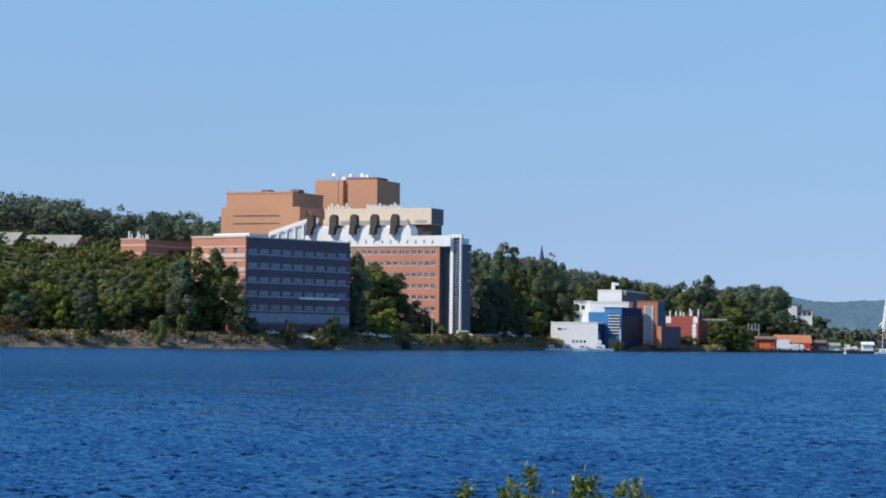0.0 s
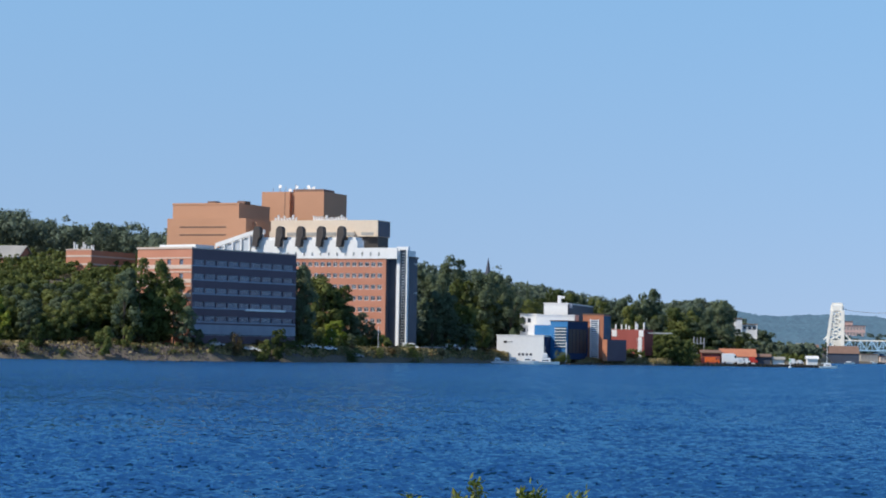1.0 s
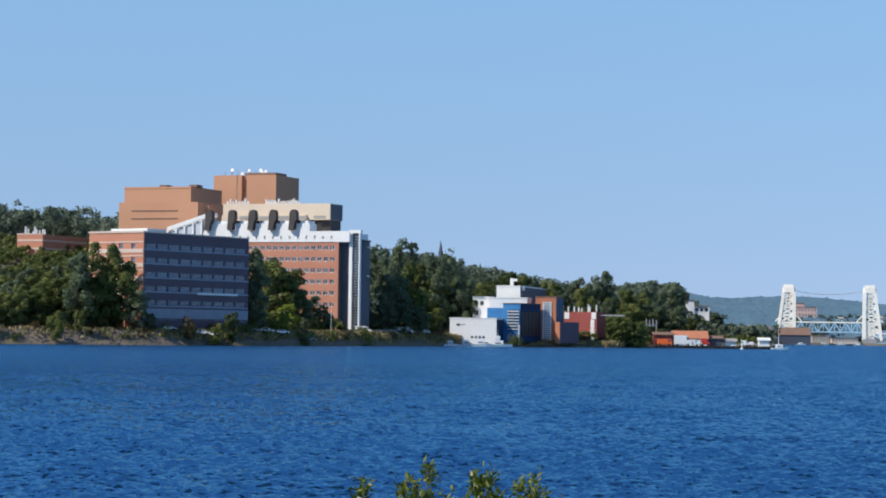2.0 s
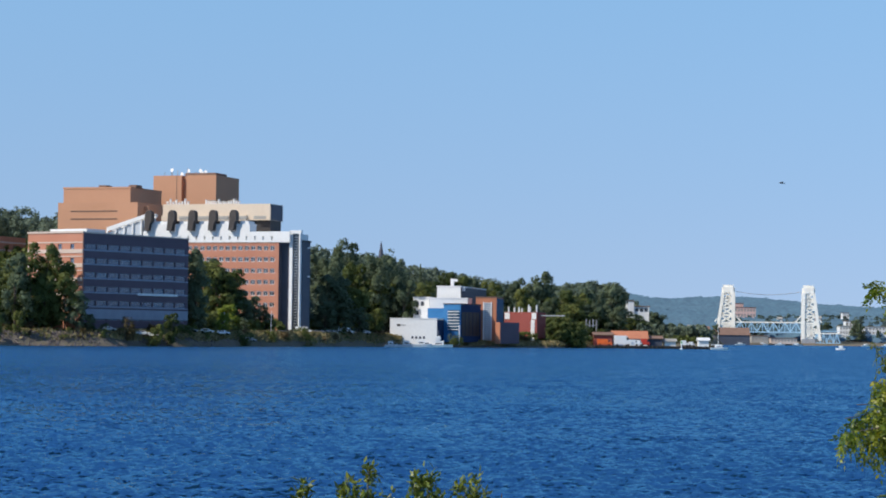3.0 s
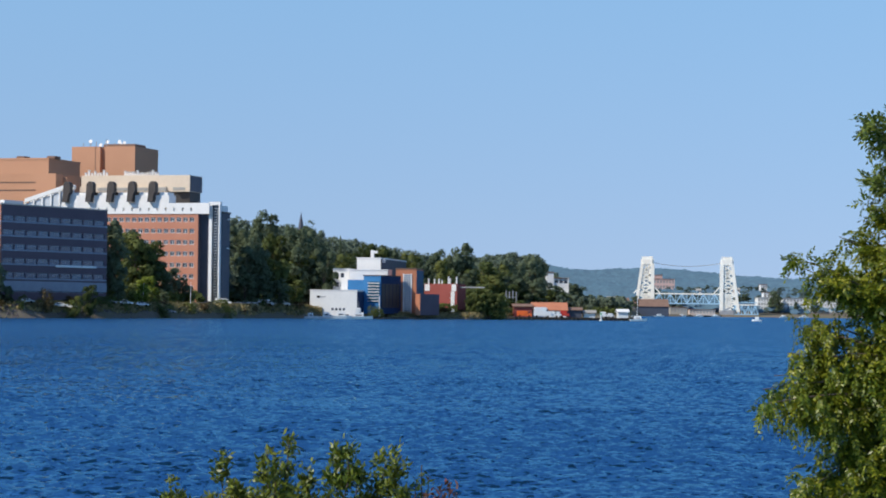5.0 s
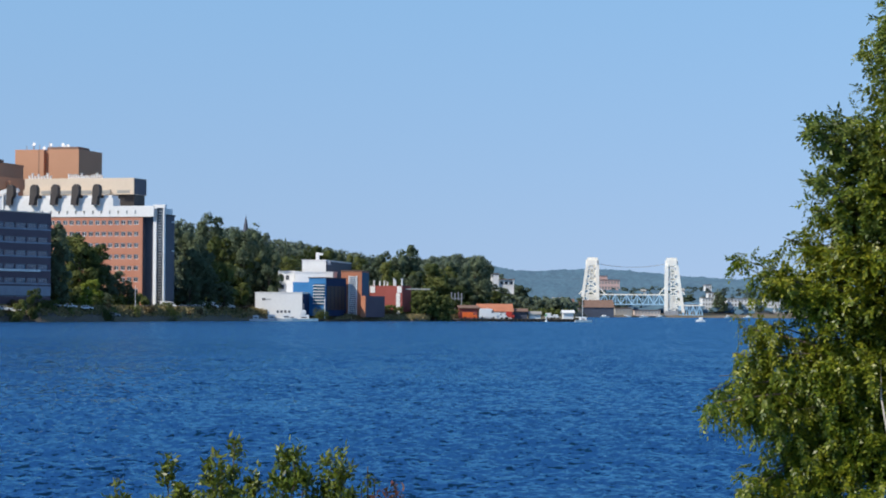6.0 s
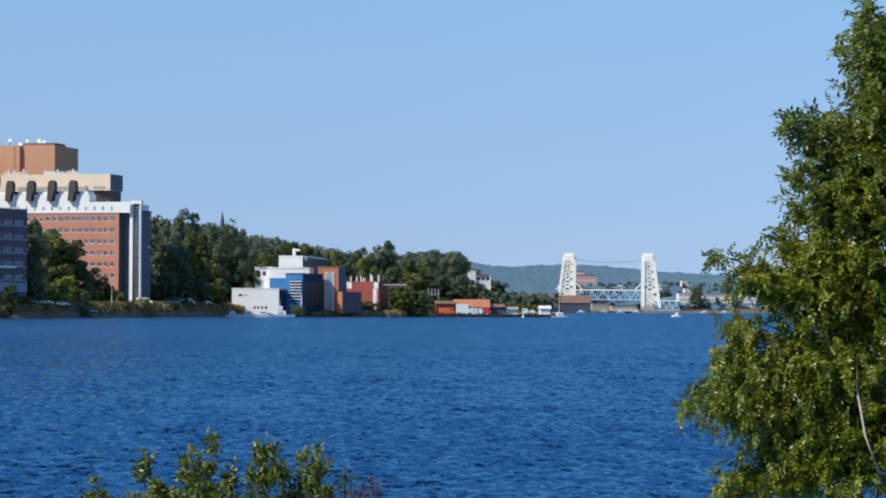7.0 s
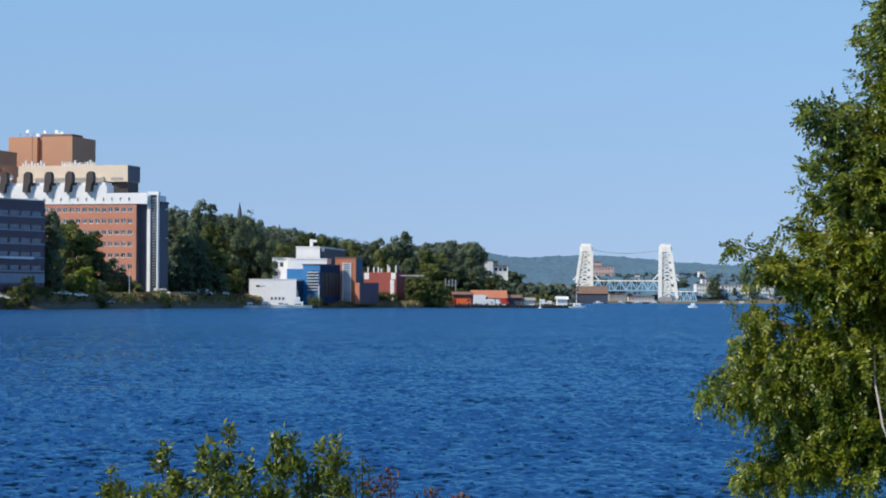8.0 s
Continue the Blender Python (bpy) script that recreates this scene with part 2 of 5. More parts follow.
def join(bm, b, m=None):
    made = {v: bm.verts.new(m @ v.co if m else v.co) for v in b.verts}
    for f in b.faces:
        bm.faces.new([made[v] for v in f.verts])
    b.free()


def block(*c, bevel=0.0):
    return cuboid(bmesh.new(), *c, bevel=bevel)


def tube(bm, path, radii, sides=8):
    """A tapered tube along points."""
    rings = []
    path = [Vector(p) for p in path]
    for i, p in enumerate(path):
        d = (path[min(i + 1, len(path) - 1)] - path[max(i - 1, 0)]).normalized()
        u = d.orthogonal().normalized()
        w = d.cross(u)
        r = float(radii[i] if hasattr(radii, "__len__") else radii)
        rings.append([bm.verts.new(p + r * (math.cos(a) * u + math.sin(a) * w)) for a in (2 * math.pi * k / sides for k in range(sides))])
    for a, b in zip(rings, rings[1:]):
        for k in range(sides):
            bm.faces.new((a[k], a[(k + 1) % sides], b[(k + 1) % sides], b[k]))
    bm.faces.new(rings[0][::-1]), bm.faces.new(rings[-1])
    return bm


def beam(bm, a, b, w, h=None):
    """A square bar from a to b."""
    a, b, h = Vector(a), Vector(b), h or w
    m = Matrix.Translation(a) @ (b - a).to_track_quat("X", "Z").to_matrix().to_4x4()
    t = bmesh.new()
    cuboid(t, 0, (b - a).length, -w / 2, w / 2, -h / 2, h / 2)
    join(bm, t, m)
    return bm


def holed_wall(width, z0, z1, holes, thick=0.5, x0=0.0):
    """A wall along x from x0, facing -y, with rectangular openings (x, z, w, h) that go in by its thickness."""
    bm = bmesh.new()
    xs = sorted({x0, x0 + width, *(round(v, 3) for h in holes for v in (h[0], h[0] + h[2]))})
    zs = sorted({z0, z1, *(round(v, 3) for h in holes for v in (h[1], h[1] + h[3]))})
    front = {}

    def vert(x, y, z):
        k = (round(x, 3), round(y, 3), round(z, 3))
        if k not in front:
            front[k] = bm.verts.new(k)
        return front[k]
    for xa, xb in zip(xs, xs[1:]):
        for za, zb in zip(zs, zs[1:]):
            cx, cz = (xa + xb) / 2, (za + zb) / 2
            if not any(h[0] < cx < h[0] + h[2] and h[1] < cz < h[1] + h[3] for h in holes):
                bm.faces.new((vert(xa, 0, za), vert(xb, 0, za), vert(xb, 0, zb), vert(xa, 0, zb)))
                bm.faces.new((vert(xa, thick, zb), vert(xb, thick, zb), vert(xb, thick, za), vert(xa, thick, za)))
    for e in [e for e in bm.edges if len(e.link_faces) == 1 and all(v.co.y < thick / 2 for v in e.verts)]:
        a, b = e.verts
        va, vb = vert(a.co.x, thick, a.co.z), vert(b.co.x, thick, b.co.z)
        bm.faces.new((a, b, vb, va))
    bmesh.ops.recalc_face_normals(bm, faces=bm.faces[:])
    return bm


PANES = {}


def pane_mesh(w, h, mat, bars=1, frame_mat=None):
    """A window: a frame ring with a mullion, shared by alike windows."""
    frame_mat = frame_mat or GREYSILL
    key = (round(w, 2), round(h, 2), mat.name, bars, frame_mat.name)
    if key not in PANES:
        t = min(0.14, w * 0.08)
        gap = (w - t) / (bars + 1)
        bm = holed_wall(w, 0, h, [(t + gap * k, t, gap - t, h - 2 * t) for k in range(bars + 1)], 0.1)
        me = bpy.data.meshes.new("window")
        bm.to_mesh(me), bm.free()
        me.materials.append(frame_mat)
        bm = block(t * 0.9, w - t * 0.9, 0.03, 0.06, t * 0.9, h - t * 0.9)
        pe = bpy.data.meshes.new("pane")
        bm.to_mesh(pe), bm.free()
        pe.materials.append(mat)
        PANES[key] = (me, pe)
    return PANES[key]


def add_windows(parent, holes, m, mat=None, bars=1, inset=0.25, frame_mat=None):
    for x, z, w, h in holes:
        me, pe = pane_mesh(w, h, mat or GLASS, bars, frame_mat)
        win = placed("window", me, parent, "", m @ pose(x, inset, z))
        placed("pane", pe, win)


def corner(x, y, phi):
    return pose(x, y, 0, 0, 0, -phi)


RIGHT = pose(0, 0, 0, 0, 0, 90)      # turns a front wall into the wall on the right-hand side


def shell(parent, wl, wr, z0, z1, mat, front=(), right=(), parapet=0.9, roof=ROOF, wall_label="", win=None, bars=1, inset=0.25, side=None, frame_mat=None):
    """Four walls and a roof: the front from -wl to 0 on x, the side from 0 to wr on y, with openings and windows."""
    part("wall", holed_wall(wl, z0, z1, list(front), 0.5, -wl), mat, parent, wall_label)
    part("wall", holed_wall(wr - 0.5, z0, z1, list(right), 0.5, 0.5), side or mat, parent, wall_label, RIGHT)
    part("wall", block(-wl, -wl + 0.5, 0.5, wr, z0, z1), mat, parent, wall_label)
    part("wall", block(-wl + 0.5, -0.5, wr - 0.5, wr, z0, z1), mat, parent, wall_label)
    part("roof", block(-wl + 0.5, -0.5, 0.5, wr - 0.5, z1 - parapet - 0.3, z1 - parapet), roof, parent)
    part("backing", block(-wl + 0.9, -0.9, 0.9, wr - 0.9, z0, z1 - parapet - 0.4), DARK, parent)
    add_windows(parent, front, Matrix(), win, bars, inset, frame_mat)
    add_windows(parent, right, RIGHT, win, bars, inset)


# ---------------------------------------------------------------- ground and water
# shoreline: bearing in degrees, distance of the water's edge, height of the hill behind it
SHORE = [(-60, 700, 43), (-14, 690, 43), (-10.8, 705, 38), (-7.7, 725, 36), (-5, 760, 34), (-2.6, 840, 29), (-0.3, 938, 30), (2, 965, 22),
         (3.5, 985, 16), (4.6, 1042, 20), (5.4, 1050, 18), (5.95, 1054, 8), (6.4, 1056, 4), (7.5, 1062, 4), (7.62, 2180, 5), (9.0, 2335, 8), (60, 2335, 8)]


def along(bearing, k):
    for a, b in zip(SHORE, SHORE[1:]):
        if bearing <= b[0]:
            f = max(0, min(1, (bearing - a[0]) / (b[0] - a[0])))
            return a[k] + (b[k] - a[k]) * f
    return SHORE[-1][k]


def smooth(a, b, v):
    f = max(0.0, min(1.0, (v - a) / (b - a)))
    return f * f * (3 - 2 * f)


def ground_height(x, y):
    r, bearing = math.hypot(x, y), math.degrees(math.atan2(x, y))
    near = 2.4 - 0.02 * max(0, y) - 4.4 * smooth(9, 34, y) + 1.0 * smooth(0, -40, y)
    if y < 40 or abs(bearing) > 75:
        return near + 0.15 * noise.noise((x * 0.2, y * 0.2, 0))
    d = r - along(bearing, 1)
    rough_edge = 2.5 * noise.noise((x * 0.06, y * 0.06, 2)) + 1.2 * noise.noise((x * 0.25, y * 0.25, 7))
    bank_top = 4.6 if bearing < 0 else 2.2
    z = -2.5 + (2.5 + bank_top) * smooth(-7, 11, d + rough_edge)
    rise = along(bearing, 2)
    z += rise * smooth(30, (330 + 8 * max(0, bearing + 7)) * (1 - 0.45 * smooth(2, 4.5, bearing)), d) + 0.8 * noise.noise((x * 0.02, y * 0.02, 3)) * smooth(20, 60, d)
    hill = 66 * smooth(3000, 4300, r) * (1 + 0.35 * noise.noise((bearing * 0.22, 5, 1))) * (1 - 0.021 * (bearing - 5)) * (1 - 0.13 * smooth(8.6, 5.6, bearing))
    if bearing > 7:
        hill += 17 * smooth(2400, 3000, r) * (1 - smooth(3000, 4300, r)) * smooth(7.2, 7.8, bearing)
    return z + hill


def build_ground():
    bearings = [b for b in np.concatenate([np.arange(-180, -18, 6), np.arange(-18, 19, 0.12), np.arange(24, 180.1, 6)])]
    dists = [0.0, 4, 8, 12, 16, 20, 26, 34, 60, 150, 350, 600] + list(np.arange(660, 1010, 5)) + list(np.arange(1010, 1500, 12)) + list(np.arange(1500, 2250, 50)) + list(np.arange(2250, 2500, 10)) + list(np.arange(2500, 4800, 60))
    verts, faces = [], []
    for b in bearings:
        for r in dists:
            x, y = r * math.sin(radians(b)), r * math.cos(radians(b))
            verts.append((x, y, ground_height(x, y)))
    n = len(dists)
    for i in range(len(bearings) - 1):
        for j in range(n - 1):
            faces.append((i * n + j, i * n + j + 1, (i + 1) * n + j + 1, (i + 1) * n + j))
    me = bpy.data.meshes.new("ground")
    me.from_pydata(verts, [], [f[::-1] for f in faces])
    me.materials.append(ground_material())
    me.materials.append(FARHAZE)
    # ground past 2900 m takes the haze-coloured forest
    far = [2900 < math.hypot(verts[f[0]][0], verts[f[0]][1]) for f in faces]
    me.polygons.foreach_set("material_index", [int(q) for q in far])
    me.polygons.foreach_set("use_smooth", [True] * len(me.polygons))
    tagged(new("ground", me), "rocky grassy shore rising to a wooded hillside", "ground", kind="structure")


def wave(x, y):
    """Short wind waves: crossing trains of several lengths and gusts."""
    h = np.zeros_like(x)
    rng = np.random.RandomState(4)
    for length, size in ((2.0, 0.014), (1.25, 0.026), (0.85, 0.032), (0.6, 0.028), (0.42, 0.020)):
        for _ in range(5):
            a = radians(205) + rng.normal(0, 0.6)
            k = 2 * math.pi / (length * rng.uniform(0.8, 1.25))
            h += size * 0.5 * np.sin(k * (x * math.sin(a) + y * math.cos(a)) + rng.uniform(0, 6.3) + 1.2 * np.sin(0.21 * k * x + rng.uniform(0, 6)))
    gust = 0.75 + 0.35 * np.sin(0.011 * x + 0.07 * y + 2 * np.sin(0.016 * x)) * np.sin(0.043 * y + 0.006 * x)
    return 1.12 * h * gust


def build_water():
    bearings = np.radians(np.concatenate([np.arange(-175, -17, 5.0), np.linspace(-16, 17, 900), np.arange(20, 176, 5.0)]))
    steps = 4.0 / np.linspace(4.0 / 38, 4.0 / 420, 700)
    dists = np.concatenate([[20, 26, 32, 36], steps, np.linspace(430, 2600, 220)])
    B, R = np.meshgrid(bearings, dists, indexing="ij")
    X, Y = R * np.sin(B), R * np.cos(B)
    Z = wave(X, Y) * np.clip((460 - R) / 260, 0.0, 1) * (np.abs(B) < 0.31)
    n, c = len(dists), len(bearings)
    idx = np.arange(n * c).reshape(c, n)
    faces = np.stack([idx[:-1, :-1], idx[1:, :-1], idx[1:, 1:], idx[:-1, 1:]], -1).reshape(-1, 4)[:, ::-1]
    me = bpy.data.meshes.new("water")
    me.vertices.add(n * c)
    me.vertices.foreach_set("co", np.stack([X, Y, Z], -1).astype(np.float32).ravel())
    me.loops.add(faces.size), me.polygons.add(len(faces))
    me.loops.foreach_set("vertex_index", faces.ravel().astype(np.int32))
    me.polygons.foreach_set("loop_start", np.arange(0, faces.size, 4).astype(np.int32))
    me.polygons.foreach_set("use_smooth", np.ones(len(faces), dtype=bool))
    me.update(calc_edges=True)
    me.materials.append(water_material())
    return tagged(new("water", me), "deep blue lake water with small wind ripples", "water", kind="structure")


build_ground()


def shore_rocks():
    """Broken stone along the water's edge and up the bank."""
    rng = np.random.RandomState(17)
    shape = np.array(((1, 0, 0), (0, 1, 0), (-1, 0, 0), (0, -1, 0), (0, 0, 0.8), (0, 0, -0.8)))
    tri = np.array(((0, 1, 4), (1, 2, 4), (2, 3, 4), (3, 0, 4), (1, 0, 5), (2, 1, 5), (3, 2, 5), (0, 3, 5)))
    verts, faces = [], []
    for k in range(5200):
        b = rng.uniform(-14.5, -4.5) if k % 8 else rng.uniform(-4.5, 5.2)
        x, y = at_bearing(b, along(b, 1) + rng.uniform(-4, 9))
        z = ground_height(x, y)
        if z < -0.5:
            continue
        size = rng.uniform(0.15, 0.42) * (1.5 if rng.uniform() < 0.06 else 1)
        p = shape * size * rng.uniform(0.6, 1.2, (6, 3)) @ np.array(Euler((rng.uniform(0, 1), rng.uniform(0, 1), rng.uniform(0, 6))).to_matrix())
        faces.extend((tri + 6 * (len(verts))).tolist())
        verts.append(p + (x, y, z + 0.1 * size))
    me = bpy.data.meshes.new("shore_rocks")
    me.from_pydata(np.concatenate(verts).tolist(), [], faces)
    me.materials.append(material("broken_stone", (0.19, 0.155, 0.148), (0.145, 0.12, 0.115), 0.3, 0.95, island=0.08))
    tagged(new("shore_rocks", me), "grey-brown broken stone along the bank", "rocks", kind="stuff")


def at_bearing(b, r):
    return r * math.sin(radians(b)), r * math.cos(radians(b))


shore_rocks()
water = build_water()

# ---------------------------------------------------------------- campus buildings
def grid_holes(x0, x1, cols, w, zs, h):
    step = (x1 - x0) / cols
    return [(x0 + step * (i + 0.5) - w / 2, z, w, h) for z in zs for i in range(cols)]


def dark_hall(x, y, phi, wl, wr, z0, z1):
    t = thing("laboratory_building", "brick laboratory building with pale bands and long shaded window ribbons", "building", corner(x, y, phi))
    rows = [z1 - 5.0 - 4.4 * k for k in range(7)]
    right = [(1.2 + (wr - 2) / 9 * i, z, (wr - 2) / 9 - 0.5, 1.7) for z in rows for i in range(9)]
    front = [(-wl * 0.45 + 5.2 * i, z, 1.6, 1.7) for z in rows[:4] for i in range(2)]
    # same brick all round; the right wall takes the shade-coloured copy
    shell(t, wl, wr, z0 - 4, z1, BRICK, front, right, win=GLASSB, bars=3, side=SHADEBRICK)
    for z in rows[:5]:
        part("stone_band", block(-wl, 0, -0.15, 0, z - 1.25, z - 0.05), BAND, t, "pale stone band")
        part("stone_band", block(-wl, 0, -0.1, 0, z + 1.95, z + 2.3), BAND, t, "thin pale stone band")
        part("sill_band", block(0, 0.12, 0.3, wr, z - 0.45, z - 0.05), GREYSILL, t, "grey metal sill band")
    part("white_strip", block(0.12, 0.35, 26, 46, 16.1, 16.8), OFFWHITE, t, "pale metal strip under the lower windows")
    part("plinth_band", block(0, 0.1, 0.3, wr, z0 + 2.6, z0 + 5.6), GREYSILL, t, "grey panel band over the ground floor")
    part("coping", block(-wl - 0.2, 0.25, -0.25, 0.6, z1, z1 + 0.6), BAND, t, "pale stone coping")
    part("coping", block(-0.6, 0.25, 0.6, wr, z1, z1 + 0.4), BAND, t, "pale stone coping")
    part("rooftop_plant", block(-wl * 0.8, -3, 5, 14, z1, z1 + 1.6, bevel=0.1), OFFWHITE, t, "pale rooftop plant screen")


dark_hall(-99.4, 738.3, 34, 22.9, 51.7, 5.8, 35)


def brown_block(x, y, phi, wl, wr, z0, z1, x2, y2, phi2, wl2, wr2, z02, z12):
    t = thing("lecture_building", "windowless tan brick building with a set-back upper block", "building", corner(x, y, phi))
    shell(t, wl, wr, z0 - 14, z1, TAN)
    off = Matrix(corner(x, y, phi)).inverted() @ corner(x2, y2, phi2)
    up = part("upper_block", block(-wl2, 0, 0, wr2, z1 - 1.5, z12), TAN, t, "", off)
    part("roof_edge", block(-wl2 - 0.15, 0.15, -0.15, wr2 + 0.15, z12 - 0.4, z12 + 0.3), TAN, up)
    for k in (1, 2):
        z = z1 - 3.0 * k - 0.6
        part("groove", block(-wl * 0.84, -wl * 0.25, -0.12, 0, z, z + 0.5), BROWNROOF, t, "dark recessed band")
    part("pier", block(0.0, 1.6, 6.0, 9.0, z1 - 12, z1 - 1.2), TAN, t, "sunlit brick pier")
    for xx in (-wl2 * 0.55, -wl2 * 0.1):
        part("roof_hood", block(xx, xx + 3.6, 4, 9, z12, z12 + 1.3, bevel=0.2), BROWNROOF, up, "low brown roof hood")


brown_block(-101.8, 909.3, 20, 34.1, 24.8, 40.2, 54.2, -106.3, 923.9, 20, 29.1, 27.6, 43, 60.7)


def tower_block(x, y, phi, wl, wr, z0, z1):
    t = thing("tower_block", "tall tan brick tower with a slit and roof aerials", "building", corner(x, y, phi))
    a = wl * 0.47
    part("wall", block(-wl, -a - 2.2, 0, wr, z0 - 10, z1), TAN, t)
    part("wall", block(-a, 0, 0.004, wr - 0.004, z0 - 10, z1), TAN, t)
    part("recess", block(-a - 2.2, -a, 1.8, wr - 0.5, z0 - 10, z1 - 0.4), TAN, t, "recessed vertical slit")
    part("joint", block(-wl * 0.63, -wl * 0.63 + 0.3, -0.06, 0, z0, z1), BROWNROOF, t, "dark vertical joint")
    part("rooftop_plant", block(-wl * 0.6, -wl * 0.1, 6, wr - 6, z1, z1 + 1.4, bevel=0.2), BROWNROOF, t, "brown rooftop plant room")
    rng = random.Random(3)
    for k in range(15):
        xx, yy, h = -wl * rng.uniform(0.3, 0.95), rng.uniform(2, wr * 0.6), rng.uniform(1.4, 3.4)
        aerial = part("aerial", tube(bmesh.new(), [(xx, yy, z1 - 0.1), (xx, yy, z1 + h)], 0.14, 6), STEEL, t, "white roof aerial")
        if k % 2:
            part("dish", tube(bmesh.new(), [(xx, yy - 0.2, z1 + h * 0.8), (xx, yy - 0.45, z1 + h * 0.82)], [0.2, 0.75], 10), WHITE, aerial, "white dish")


tower_block(-75.7, 957, 20, 27.9, 22.7, 44.8, 68.2)


def engineering_hall():
    """Brick slab with a white upper storey, a beige top tier and a white stair tower."""
    x, y, phi, wl, wr, z0, z1 = -46, 878.8, 20, 55.5, 10.3, 6.1, 38.3
    t = thing("engineering_building", "red brick engineering building with white upper storey and beige top tier", "building", corner(x, y, phi))
    zs = [z1 - 3.0 - 4.20 * k for k in range(7)]
    front = grid_holes(-wl, -1.2, round(wl / 2.62), 1.85, zs, 1.7)
    depth = 29.0
    # the right wall's shade is put in as slate colour over brick
    shell(t, wl, depth, z0 - 3, z1, BRICK, front, [], bars=1, parapet=0.3, side=SLATESHADE, frame_mat=OFFWHITE, inset=0.12)
    # white storey with square teeth between the exhaust hoods
    zw = 42.34
    part("white_storey", holed_wall(wl + 4.5, z1, zw, grid_holes(-wl, -1, round(wl / 3.4), 0.7, [z1 + 1.0], 1.3), 0.6, -wl), WHITE, t, "white panel storey", pose(0, -0.3, 0))
    part("white_storey_back", block(-wl, -0.05, 0.35, depth, z1 + 0.01, zw - 0.02), WHITE, t, "white panel storey")
    for k, xs in enumerate([(-52.68, -44.36), (-41.99, -36.10), (-33.75, -27.67), (-25.34, -19.30), (-16.99, -11.68)]):
        part("white_tooth", block(xs[0], xs[1], -0.3, 6, zw, zw + 2.9), WHITE, t, "white raised parapet block")
        part("white_tooth", block(xs[0] + 1.2, xs[1] - 1.0, 0.6, 6.5, zw + 2.9, zw + 4.0), WHITE, t, "white raised parapet block")
    bx, by, bphi, bwl, bwr, bz0, bz1 = -50.4, 898.6, 20, 44.9, 9.1, 38.2, 53.7
    off = corner(x, y, phi).inverted() @ corner(bx, by, bphi)
    zb = 47.47
    tier = part("beige_tier", block(-bwl, 0, 0, bwr + 3, zb, bz1), BEIGE, t, "beige panel top tier", off)
    # slate slab over the beige end: the wall's shade as colour
    part("end_shade", block(0, 0.12, 0.5, bwr + 2.6, zb + 0.1, bz1 - 0.3), SLATESHADE, tier, "slate slab colouring the end wall's shade")
    part("beige_ledge", block(-bwl, -9.5, -1.2, 0, zb - 0.2, zb + 1.9), BEIGE, tier, "beige projecting ledge")
    for i in range(5):
        xx = -bwl + 7.5 + i * 7.8
        part("louvre", block(xx, xx + 5, -1.45, -1.2, zb + 0.3, zb + 1.5), GREYROOF, tier, "grey louvre panel")
    part("plinth", block(-bwl, -0.3, 1, bwr + 2, zw - 0.5, zb), DARK, tier, "dark recessed storey")
    # dark curved exhaust hoods
    for u in (-52.68, -43.18, -34.69, -26.27, -17.91):
        prof = [(-1.7, 0.4), (0.4, 0.4), (0.8, 3.2), (1.5, 4.2), (1.5, 6.9), (1.0, 7.8), (0.2, 8.1), (-0.6, 7.8), (-1.2, 6.9), (-1.4, 3.4)]
        bm = bmesh.new()
        front, back = ([bm.verts.new((u + px, yy, zw + pz)) for px, pz in prof] for yy in (-2.2, 0.4))
        for i in range(len(prof)):
            j = (i + 1) % len(prof)
            bm.faces.new((front[i], front[j], back[j], back[i]))
        bm.faces.new(front), bm.faces.new(back[::-1])
        bmesh.ops.recalc_face_normals(bm, faces=bm.faces[:])
        part("exhaust_hood", bm, HOOD, t, "dark rounded metal exhaust hood")
    # row of white roof vents on the tier
    rng = random.Random(8)
    spots = [-44.13 + 1.25 * i for i in range(8)] + [-27.75 + 1.05 * i for i in range(14)]
    for xx in spots:
        h = rng.uniform(0.7, 2.0)
        part("roof_vent", tube(bmesh.new(), [(xx, 2.5, bz1 - 0.1), (xx, 2.5, bz1 + h), (xx, 2.5, bz1 + h + 0.3)], [0.4, 0.4, 0.7], 8), WHITE, tier, "white roof vent pipe")
    # sloped white glazed roof towards the lecture building
    xa, xb = -70.46, -52.68
    za, zc = 43.33, 48.83
    bm = bmesh.new()
    for yy in (-0.3, 2.5, 5.5):
        beam(bm, (xa, yy, za), (xb, yy, zc), 0.8, 1.5)
    for i in range(6):
        f = i / 5
        beam(bm, (xa + (xb - xa) * f, -0.3, za + (zc - za) * f), (xa + (xb - xa) * f, 5.5, za + (zc - za) * f), 0.7)
        beam(bm, (xa + (xb - xa) * f, -0.3, za - 2), (xa + (xb - xa) * f, -0.3, za + (zc - za) * f), 0.6)
    part("sloped_frame", bm, WHITE, t, "white sloping roof frame")
    bm = bmesh.new()
    v = [bm.verts.new(c) for c in ((xa, 0, za - 1.2), (xb, 0, zc - 1.2), (xb, 0, z1), (xa, 0, z1))]
    bm.faces.new(v)
    ext = bmesh.ops.extrude_face_region(bm, geom=bm.faces[:])
    bmesh.ops.translate(bm, vec=(0, 5, 0), verts=[e for e in ext["geom"] if isinstance(e, bmesh.types.BMVert)])
    part("sloped_glazing", bm, PALEGLAZE, t, "pale sloping glazed roof")
    # side wing and stair tower
    sx, sy, sphi, swl, swr, sz0, sz1 = -38, 877.2, 20, 4.3, 9.3, 6.2, 42.8
    off = corner(x, y, phi).inverted() @ corner(sx, sy, sphi)
    st = part("stair_tower", block(-swl, -swl + 1.2, 0, 1.6, sz0 - 2, sz1), WHITE, t, "white stair tower", off)
